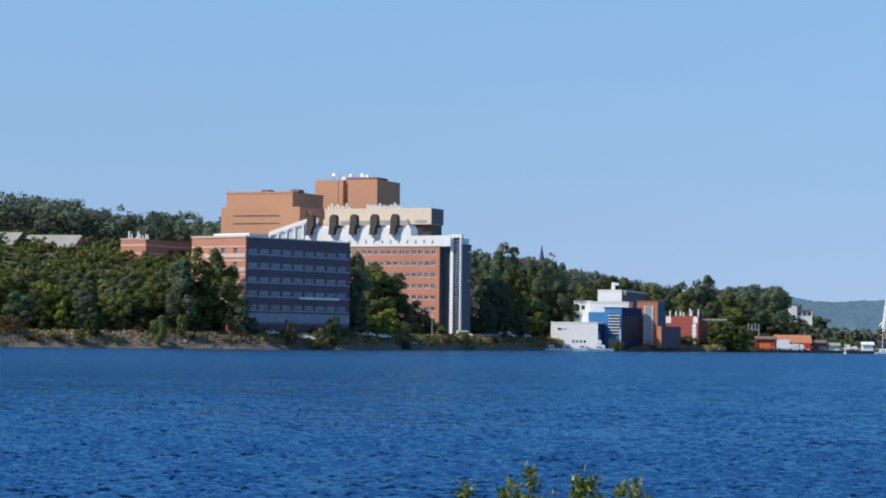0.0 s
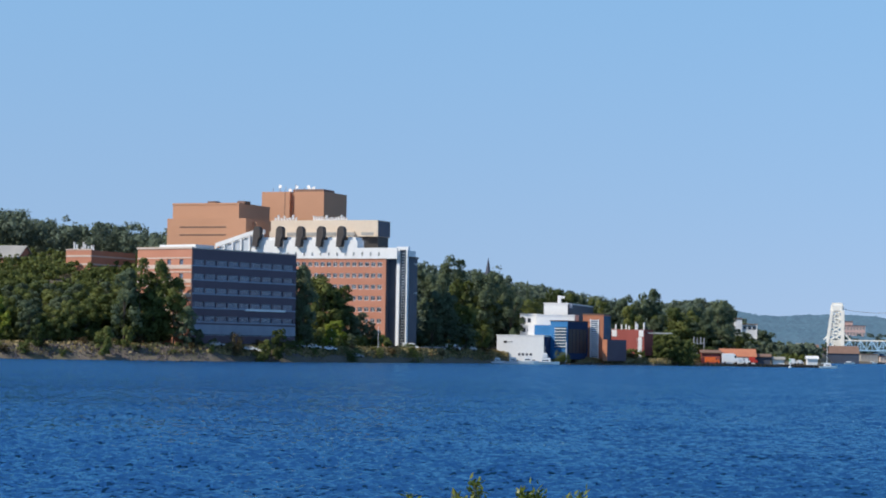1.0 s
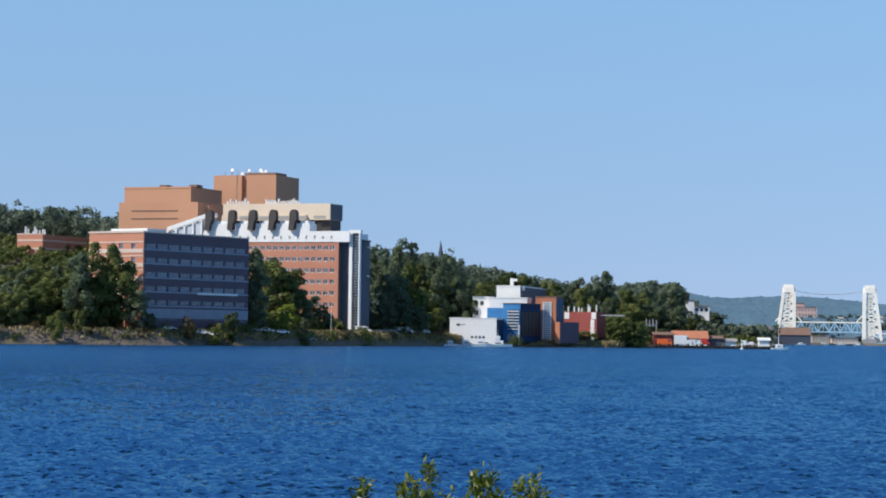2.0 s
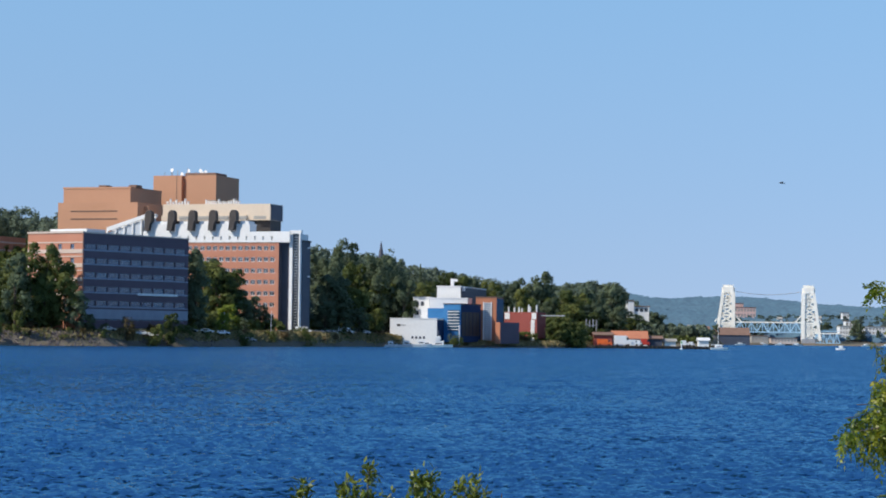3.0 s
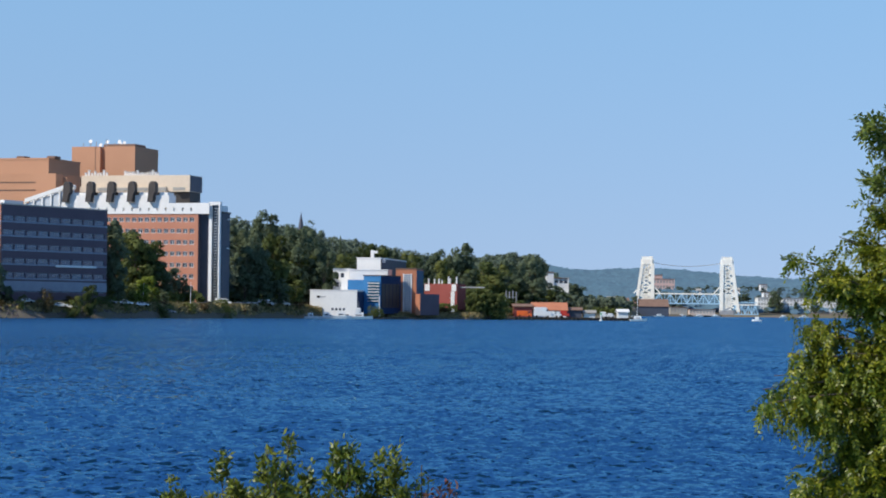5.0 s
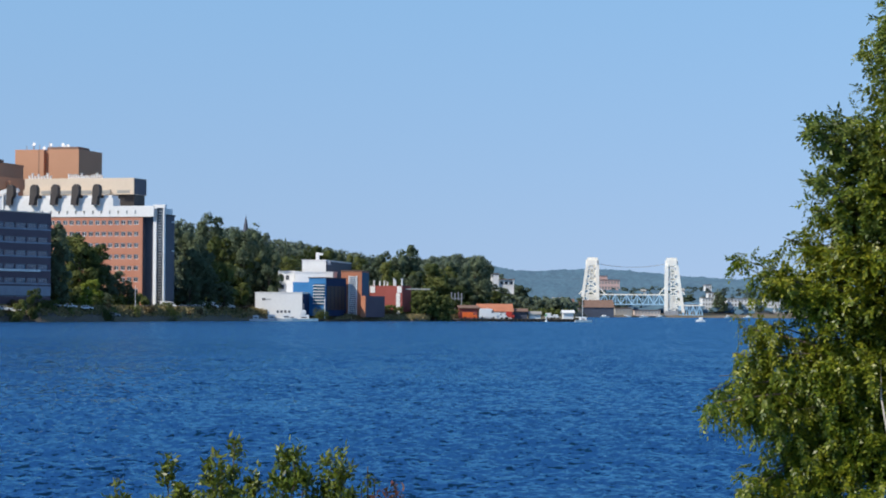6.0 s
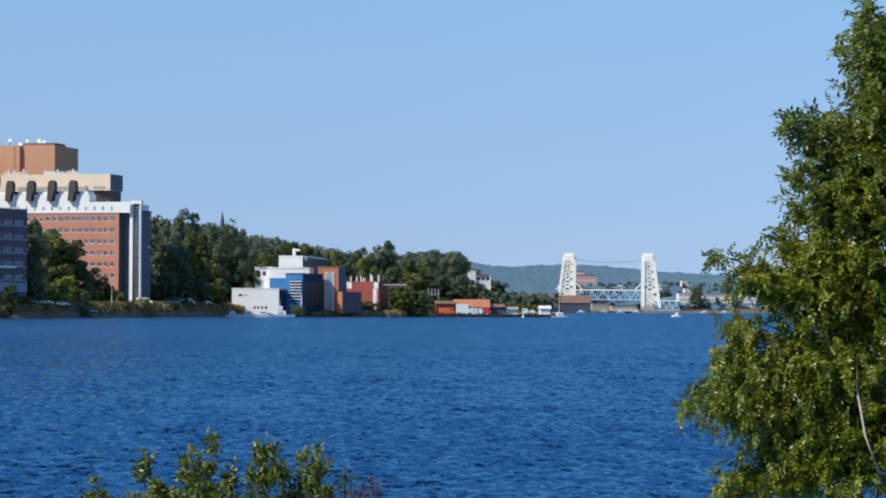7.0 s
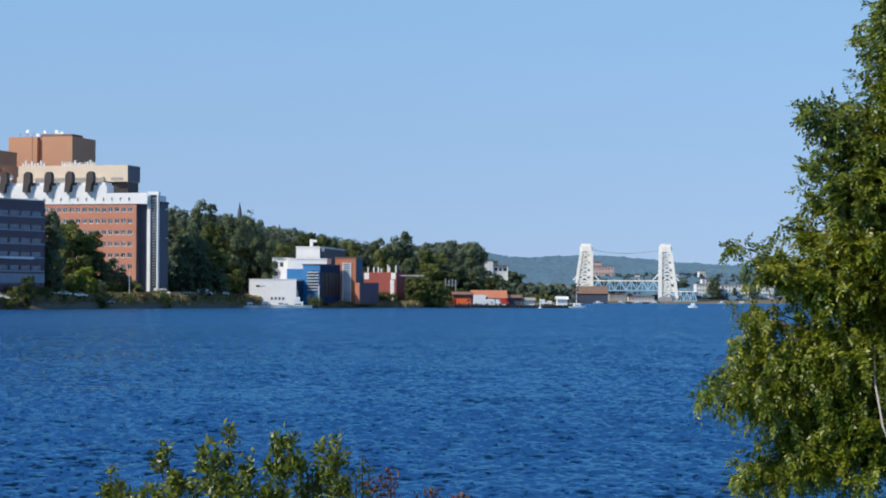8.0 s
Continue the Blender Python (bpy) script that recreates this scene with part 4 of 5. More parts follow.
# ---------------------------------------------------------------- research center on the water
def research_center():
    x, y, phi, wl, wr, z0, z1 = 13.9, 944.9, 12, 19.1, 44.5, 1.2, 11.1
    t = thing("research_center", "white, blue and grey research center on the water's edge", "building", corner(x, y, phi))
    base = corner(x, y, phi)
    part("boathouse_wall", block(-wl, 0, 0, wr, 0.2, z1), OFFWHITE, t, "pale ribbed metal boathouse wall")
    for k in range(13):
        xx = -wl + wl * (k + 0.5) / 13
        part("panel_seam", block(xx, xx + 0.06, -0.02, 0, 0.8, z1 - 0.3), OFFWHITE, t, "pale panel seam")
    part("boathouse_edge", block(-wl - 0.15, 0.15, -0.15, wr, z1, z1 + 0.35), WHITE, t, "white roof edge")
    part("sign_mark", block(-wl * 0.85, -wl * 0.78, -0.1, 0, z1 - 2.9, z1 - 2.1), DARK, t, "small dark wall mark")
    part("sign_bar", block(-wl * 0.77, -wl * 0.66, -0.1, 0, z1 - 2.6, z1 - 2.3), STEEL, t, "grey bar of lettering")
    for k in range(4):
        xx = -wl * 0.54 + 1.55 * k
        me, pe = pane_mesh(0.9, 1.0, GLASS, 1)
        w = placed("window", me, t, "", pose(xx, -0.08, 3.2))
        placed("pane", pe, w)

    def put(name, x, y, phi, wl, wr, z0, z1, mat, label, cap=None, low=2.0):
        ob = part(name, block(-wl, 0, 0, wr, low, z1), mat, t, label, base.inverted() @ corner(x, y, phi))
        if cap:
            part("roof_edge", block(-wl - 0.2, 0.2, -0.2, wr + 0.2, z1, z1 + 0.4), cap, ob)
        return ob
    left = put("office_wing", 11.2, 984.9, 12, 6.8, 9.2, 4.8, 20.2, OFFWHITE, "pale panel office wing", WHITE)
    gw, gz = 6.77, 20.24
    for i in range(2):
        for j in range(4):
            me, pe = pane_mesh(1.5, 1.9, GLASS, 1)
            w = placed("window", me, left, "", pose(-gw + 0.9 + 2.2 * i, -0.08, gz - 3.4 - 3.9 * j))
            placed("pane", pe, w)
    white = put("white_block", 26.8, 974.6, 12, 15.9, 9.9, 5, 19.8, WHITE, "bright white panel block", WHITE)
    put("blue_block", 18.7, 965.8, 12, 8.5, 14.5, 7.2, 15.7, BLUE, "blue metal panel block")
    put("white_band", 11.9, 967.9, 12, 4.3, 2.1, 7.1, 15.8, WHITE, "white panel bay")
    # blue slab over the pale side wall, colouring in its shade
    part("shaded_wall", block(0, 0.15, 0.3, wr, 0.9, z1 - 0.3), SHADEBLUE, t, "side wall with shade in its deep blue")
    glazed = put("glazed_corner", 23.5, 954.7, 25, 7.5, 20.5, 2.2, 17.2, BLUE, "blue glazed corner block", DARK)
    cw, cr, cz = 7.51, 20.53, 17.18
    part("curtain_wall", block(-cw * 0.72, -0.35, -0.12, 0, 6.5, cz - 2.2), GLASSB, glazed, "blue curtain wall glazing")
    for k in range(7):
        z = 7.0 + (cz - 10) * k / 6
        part("sunshade", block(-cw * 0.72, -0.35, -0.75, -0.12, z, z + 0.28), OFFWHITE, glazed, "pale sunshade bar")
    # slab far darker than BLUE gives this side its shade
    part("shaded_wall", block(0, 0.1, 0.3, cr, 2, cz), SHADEBLUE, glazed, "side wall with shade in its deep blue")
    for k in range(5):
        yy = 1.0 + (cr - 2) * k / 5
        # glazing in near-black, so its shade comes from the colour
        part("side_glazing", block(0.1, 0.2, yy, yy + (cr - 2) / 5 - 0.5, 4.5, cz - 3), DARK, glazed, "side glazing coloured near-black for shade")
    part("column", tube(bmesh.new(), [(-0.3, -0.3, 0.4), (-0.3, -0.3, 9)], 0.25, 8), WHITE, glazed, "white round column")
    pent = put("penthouse", 24.3, 989.7, 12, 10.1, 60.6, 19.1, 25, OFFWHITE, "pale rooftop penthouse", WHITE, 15)
    # slate slab on the pale penthouse: shade of this side by colour
    part("shaded_wall", block(0.02, 0.15, 0.2, 60.59, 15.2, 24.85), SLATESHADE, pent, "side wall with shade in its slate grey")
    part("vent_box", block(0.15, 1.2, 2.5, 4.5, 23.35, 24.95), WHITE, pent, "white vent box")
    px, pz = -3.85, 28.45
    part("chimney", block(px - 0.7, px + 0.7, 1, 2.4, pz - 6, pz, bevel=0.1), WHITE, pent, "white rooftop stack")
    part("stack_arm", block(px + 0.7, px + 2.2, 1.2, 2.2, pz - 1.2, pz - 0.2), WHITE, pent, "white stack arm")
    stairs = put("stair_bay", 38.7, 974.3, 12, 8.6, 16.5, 2.4, 20.4, ORANGE, "orange brick stair bay", BROWNROOF, 1.5)
    # blue panel side, the blue darkened to carry its shade
    part("blue_side", block(0.02, 0.15, 0.2, 16.45, 2, 19.99), SLATEBLUE, stairs, "side wall with shade in its deep blue")
    ga, gb, gt = -5.5, -1.9, 20.39
    part("stair_glazing", block(ga, gb, -0.12, 0, 1.8, gt - 2.0), GLASSB, stairs, "pale stair glazing")
    for k in range(20):
        z = 2.0 + (gt - 4.4) * k / 19
        part("stair_bar", block(ga, gb, -0.3, -0.12, z, z + 0.32), OFFWHITE, stairs, "white horizontal bar")
    for xx in (ga, gb - 0.35):
        part("stair_post", block(xx, xx + 0.35, -0.35, -0.3, 1.6, gt - 1.8), WHITE, stairs, "white frame post")
    part("dock_slab", block(-wl - 2, 13, -3.0, -0.2, -1.5, 0.55), TIMBER, t, "dark timber quay")


research_center()


def red_works():
    t = flat_block("brick_works_building", "red brick works building with a white corner and roof vents", "building", 57.3, 1008.4, 20, 14.5, 13.2, 4, 15, RED, rooftop=7)
    w, z = 14.53, 14.98
    part("corner_panel", block(-2.3, -0.3, -0.15, 0, z - 3.0, z - 0.2), WHITE, t, "white corner panel")
    part("corner_strip", block(-2.6, -1.0, -0.12, 0, 3, z - 3.2), OFFWHITE, t, "pale vertical strip")
    part("corner_panel", block(-w + 0.2, -w + 2.4, -0.15, 0, z - 3.0, z - 0.2), WHITE, t, "white corner panel")
    for k in range(4):
        part("strip_bar", block(-2.9, -0.7, -0.3, -0.12, z - 4.5 - 1.7 * k, z - 4.2 - 1.7 * k), WHITE, t, "white bar")
    part("pipe_bridge", block(0.2, 11, 4, 4.7, z - 1.6, z - 1.1), STEEL, t, "grey pipe bridge")
    # annex side uses the shade-coloured brick instead of orange
    flat_block("brick_annex", "low orange brick annex, side darkened by colour for shade", "building", 39.9, 966.0, 30, 2.1, 17.2, 1.6, 10.3, ORANGE, side=SHADEBRICK)


red_works()


def cluster_stacks(x, y, z0, z1):
    t = thing("pipe_stacks", "group of slim grey vertical pipes above trees", "pipes", pose(x, y, 0))
    for k in range(4):
        part("pipe", tube(bmesh.new(), [(k * 1.5, 0, ground_height(x, y) - 0.2), (k * 1.5, 0, z1 - 0.4 * (k % 2))], 0.28, 8), STEEL, t)
    part("crossbar", block(-0.4, 4.9, -0.3, -0.2, z1 - 3, z1 - 2.7), STEEL, t)


cluster_stacks(82.3, 1058.8, 7.80, 12.81)


def hill_house():
    t = thing("hillside_house", "white flat-roofed house high among hillside trees", "house", pose(111, 1169.7, 0))
    z1, z2, zb = 22.84, 20.17, 15.10
    part("body", block(0, 3.4, 0, 8, zb - 12, z1), WHITE, t)
    part("wing", block(3.4, 11, 1, 8, zb - 12, z2), WHITE, t)
    part("roof", block(-0.3, 3.7, -0.3, 8.3, z1, z1 + 0.35), BROWNROOF, t)
    part("roof", block(3.7, 11.4, 0.4, 8.3, z2, z2 + 0.35), BROWNROOF, t)
    for k in range(3):
        part("window", block(4.0 + 2.3 * k, 5.7 + 2.3 * k, 0.9, 1.0, z2 - 2.4, z2 - 0.8), GLASS, t, "dark window")
    part("post", block(10.5, 10.9, 0.4, 0.8, zb - 12, z2), WHITE, t)


hill_house()


# ---------------------------------------------------------------- dock with sheds, trucks and boats
def simple_vehicle(name, label, x, y, z, length, height, mat, phi=0, box=True):
    """A van or truck: cab, body, windows and wheels, resting at z."""
    t = thing(name, label, "vehicle", pose(x, y, z, 0, 0, -phi), "vehicles on the shore")
    w = 2.0
    part("body", block(0, length * 0.7, 0, w, 0.45, height, bevel=0.12), mat, t)
    bm = bmesh.new()
    prof = [(0, 0.45), (length * 0.3, 0.45), (length * 0.3, height * 0.5), (length * 0.17, height * 0.58), (length * 0.06, height * 0.92), (0, height * 0.92)]
    a, b = [bm.verts.new((length * 0.7 + p, 0.05, q)) for p, q in prof], [bm.verts.new((length * 0.7 + p, w - 0.05, q)) for p, q in prof]
    n = len(prof)
    for i in range(n):
        bm.faces.new((a[i], b[i], b[(i + 1) % n], a[(i + 1) % n]))
    bm.faces.new(a), bm.faces.new(b[::-1])
    bmesh.ops.recalc_face_normals(bm, faces=bm.faces[:])
    part("cab", bm, mat, t)
    part("side_window", block(length * 0.72, length * 0.82, 0.0, 0.06, height * 0.58, height * 0.82), GLASS, t, "dark side window")
    for xx in (length * 0.16, length * 0.82):
        for yy in (0.0, w - 0.3):
            part("wheel", tube(bmesh.new(), [(xx, yy - 0.02, 0.4), (xx, yy + 0.3, 0.4)], 0.4, 12), RUBBER, t)
    return t


def car(x, y, z, mat, label, phi=0):
    t = thing("car", label, "car", pose(x, y, z, 0, 0, -phi), "vehicles on the shore")
    bm = bmesh.new()
    prof = [(0, 0.35), (4.5, 0.35), (4.5, 0.8), (3.4, 0.95), (2.7, 1.45), (1.0, 1.45), (0.2, 0.95), (0, 0.9)]
    a, b = [bm.verts.new((p, 0, q)) for p, q in prof], [bm.verts.new((p, 1.75, q)) for p, q in prof]
    n = len(prof)
    for i in range(n):
        bm.faces.new((a[i], b[i], b[(i + 1) % n], a[(i + 1) % n]))
    bm.faces.new(a), bm.faces.new(b[::-1])
    bmesh.ops.recalc_face_normals(bm, faces=bm.faces[:])
    part("body", bm, mat, t)
    for x0, x1 in ((1.05, 1.85), (1.95, 2.75)):
        part("side_window", block(x0, x1, -0.03, 0.01, 0.98, 1.36), GLASS, t, "dark side window")
    for xx in (0.85, 3.6):
        for yy in (-0.05, 1.5):
            part("wheel", tube(bmesh.new(), [(xx, yy, 0.33), (xx, yy + 0.3, 0.33)], 0.33, 12), RUBBER, t)


for k, (x, y) in enumerate([(-92.9, 736.2), (-83.3, 743.3), (-80.3, 745.7), (-70.1, 764.8), (-65.6, 772.2), (-61.2, 782.6), (-53.4, 800.2), (-39.6, 869.1), (-33.4, 887.4), (-31, 891.5), (-28.6, 895.5), (-25.9, 899.6)]):
    z = max(ground_height(x, y), ground_height(x + 4, y))
    car(x, y, z, CAR if k % 3 else STEEL, "white parked car by the shore road" if k % 3 else "silver-grey parked car by the shore road")
for x, y in ((-39, 870.1), (-24.4, 906.7), (-18.3, 924.8)):
    simple_vehicle("van", "white parked van on the shore road", x, y, ground_height(x, y), 6.0, 2.5, WHITE)


def road_wall():
    t = thing("road_wall", "long low pale concrete wall beside the shore road", "wall", pose(0, 0, 0))
    n = 14
    for i in range(n):
        b0, b1 = -3.2 + 2.7 * i / n, -3.2 + 2.7 * (i + 1) / n
        (xa, ya), (xb, yb) = at_bearing(b0, along(b0, 1) + 17), at_bearing(b1, along(b1, 1) + 17)
        bm = bmesh.new()
        beam(bm, (xa, ya, ground_height(xa, ya) + 0.45), (xb, yb, ground_height(xb, yb) + 0.45), 0.4, 1.2)
        part("wall_length", bm, BAND, t)


road_wall()


def boat(name, label, x, y, length, mat, cabin=True, big=1.0):
    """A boat afloat: pointed hull, deck, cabin, windscreen."""
    t = thing(name, label, "boat", pose(x, y, 0) @ Matrix.Scale(big, 4), "boats")
    bm = bmesh.new()
    w = length * 0.16
    rings = []
    for f in (0, 0.25, 0.5, 0.75, 0.92, 1.0):
        half = w * (1 if f < 0.6 else max(0.03, 1 - ((f - 0.6) / 0.4) ** 2))
        lift = 0.25 * f * f
        rings.append([bm.verts.new((f * length, q * half * k, z)) for q, k, z in ((-1, 1, 0.75 + lift), (-1, 0.7, -0.1), (0, 1, -0.35), (1, 0.7, -0.1), (1, 1, 0.75 + lift))])
    for a, b in zip(rings, rings[1:]):
        for i in range(4):
            bm.faces.new((a[i], b[i], b[i + 1], a[i + 1]))
        bm.faces.new((a[4], b[4], b[0], a[0]))
    bm.faces.new(rings[0])
    bmesh.ops.recalc_face_normals(bm, faces=bm.faces[:])
    part("hull", bm, mat, t)
    if cabin:
        part("cabin", block(length * 0.25, length * 0.66, -w * 0.7, w * 0.7, 0.7, 2.2, bevel=0.15), WHITE, t, "white cabin")
        part("cabin_window", block(length * 0.34, length * 0.58, -w * 0.7 - 0.03, -w * 0.7 + 0.02, 1.1, 1.45), GLASS, t, "dark cabin window")
    return t


def dock():
    x0, y0 = 82.9, 1028.7
    x1, y1 = 138, 1040.9
    t = thing("dock", "long dark timber dock along the point", "dock", pose(0, 0, 0))
    a, b = Vector((x0, y0, 0.9)), Vector((x1, y1, 0.9))
    d = (b - a).normalized()
    side = Vector((-d.y, d.x, 0))
    bm = bmesh.new()
    beam(bm, a + side * 4, b + side * 4, 8, 0.6)
    part("deck", bm, TIMBER, t)
    n = 30
    for i in range(n):
        p = a + (b - a) * ((i + 0.5) / n)
        part("mooring_post", tube(bmesh.new(), [(p.x, p.y, -2.4), (p.x, p.y, 1.3)], 0.3, 7), TIMBER, t)
    bm = bmesh.new()
    beam(bm, a + side * 0.6 + Vector((0, 0, -0.7)), b + side * 0.6 + Vector((0, 0, -0.7)), 0.4, 1.2)
    part("fender_board", bm, TIMBER, t)


dock()


def shed(name, label, ul, y, width, z0, z1, depth, mat, roof, ridge=0.8):
    return gable_house(name, label, "shed", ul, y, width, z0, z1, depth, mat, roof, 0, ridge)


shed("red_shed", "dark red dockside shed with a dark door", 84.4, 1041.6, 8, 1.3, 6.7, 8, RED, BROWNROOF)
shed("dock_building", "white dockside building with a low orange roof", 93.1, 1043.9, 15, 1.3, 7.4, 10, WHITE, ORANGE, 3.0)
shed("dark_shed", "dark dockside shed behind the quay", 109, 1047.3, 6, 1.4, 5.4, 8, SLATESHADE, BROWNROOF)
shed("white_shed", "small white shed on the dock", 116.2, 1048.6, 5, 1.7, 4.2, 5, WHITE, GREYROOF)
shed("white_shed", "small white shed on the dock", 131.8, 1051.8, 4.5, 1.7, 4.8, 5, WHITE, WHITE)
x, y = 85.1, 1031.5
simple_vehicle("orange_truck", "bright orange work truck on the dock", x, y, 1.2, 6.4, 2.7, ORANGEPAINT)
x, y = 92.7, 1033.8
simple_vehicle("white_truck", "white box truck on the dock", x, y, 1.2, 7.5, 4.4, WHITE)
x, y = 97.2, 1034.4
simple_vehicle("white_truck", "white box truck on the dock", x, y, 1.2, 6.5, 2.6, WHITE)
x, y = 104.7, 1036.7
simple_vehicle("red_truck", "red work truck on the dock", x, y, 1.2, 3.6, 3.0, REDPAINT)
x, y = 122.5, 1039.8
simple_vehicle("van", "white van on the dock", x, y, 1.2, 3.2, 2.6, WHITE)
x, y = 102.4, 1036
simple_vehicle("van", "white van on the dock", x, y, 1.2, 2.6, 2.4, WHITE)
x, y = 126.2, 1041.4
simple_vehicle("van", "white van on the dock", x, y, 1.2, 2.6, 2.0, WHITE)


def lamp_post(x, y, z0, z1, name="mast", label="tall pale mast on the dock"):
    t = thing(name, label, "pole", pose(x, y, 0))
    part("pole", tube(bmesh.new(), [(0, 0, z0), (0, 0, z1)], [0.10, 0.06], 7), OFFWHITE, t)
    part("foot", block(-0.5, 0.5, -0.5, 0.5, z0 - 0.3, z0 + 0.5), CONCRETE, t)


for x, y, z1 in ((-59.6, 797.8, 11.7), (-45.6, 828.7, 12.6)):
    lamp_post(x, y, ground_height(x, y), z1, "street_lamp", "slim pale street lamp post by the shore road")


def spire(x, y, z1):
    t = thing("church_spire", "dark pointed spire standing above the hillside trees", "spire", pose(x, y, 0))
    part("tower", block(-1.3, 1.3, -1.3, 1.3, ground_height(x, y) - 0.5, z1 - 9, bevel=0.1), SLATESHADE, t)
    part("cone", tube(bmesh.new(), [(0, 0, z1 - 9), (0, 0, z1 - 4.5), (0, 0, z1)], [1.6, 0.9, 0.08], 8), SLATESHADE, t, "dark slate spire")


spire(-11.5, 1249.9, 54.1)

# sailing boat at the dock's end
x, y = 133.9, 1027.3
sail = boat("sailing_boat", "moored white sailing boat with a bare mast", x, y, 7.5, WHITE, True)
part("mast", tube(bmesh.new(), [(3.2, 0, 0.6), (3.2, 0, 9.8)], [0.12, 0.08], 7), OFFWHITE, sail, "tall bare mast")
part("boom", tube(bmesh.new(), [(0.3, 0, 2.0), (3.2, 0, 2.1)], 0.09, 6), OFFWHITE, sail)

# channel marker
x, y = 119, 1008
buoy = thing("channel_marker", "white and green channel marker in the water", "buoy", pose(x, y, 0))
part("float", tube(bmesh.new(), [(0, 0, -0.5), (0, 0, 0.5)], 0.7, 12), OFFWHITE, buoy)
part("post", tube(bmesh.new(), [(0, 0, 0.4), (0, 0, 3.0)], 0.22, 8), WHITE, buoy)
part("top_mark", tube(bmesh.new(), [(0, 0, 2.6), (0, 0, 3.4)], [0.5, 0.3], 8), material("green_paint", (0.05, 0.35, 0.15), None, 2, 0.5), buoy, "green top mark")

# boats moored at the research center
for k, (x, y, l) in enumerate([(-6.7, 925, 7), (-1.4, 926, 8), (3.9, 924, 8), (16.3, 929.9, 8), (7, 930, 7)]):
    boat("moored_boat", "small dark open boat moored at the quay" if k == 3 else "small white boat moored at the quay", x, y, l * 0.75, TIMBER if k == 3 else WHITE, k != 3, 1.0 + 0.15 * (k % 3))
x, y = 9.6, 928
survey = boat("survey_boat", "large white survey boat moored at the quay", x, y, 9, WHITE, True, 1.15)
part("wheelhouse", block(2.8, 4.9, -1.1, 1.1, 2.1, 3.8, bevel=0.25), WHITE, survey, "white wheelhouse")
part("rig", tube(bmesh.new(), [(4, 0, 3.7), (4, 0, 6.0)], 0.08, 6), STEEL, survey)
x, y = 24.2, 931.7
boat("work_boat", "long dark work boat moored at the quay", x, y, 8.5, TIMBER, False)

# motor boat out in the channel
MOTORBOAT = 217.2, 1160.0
motorboat = boat("motor_boat", "small white motor boat out in the channel", *MOTORBOAT, 4.6, WHITE, True)


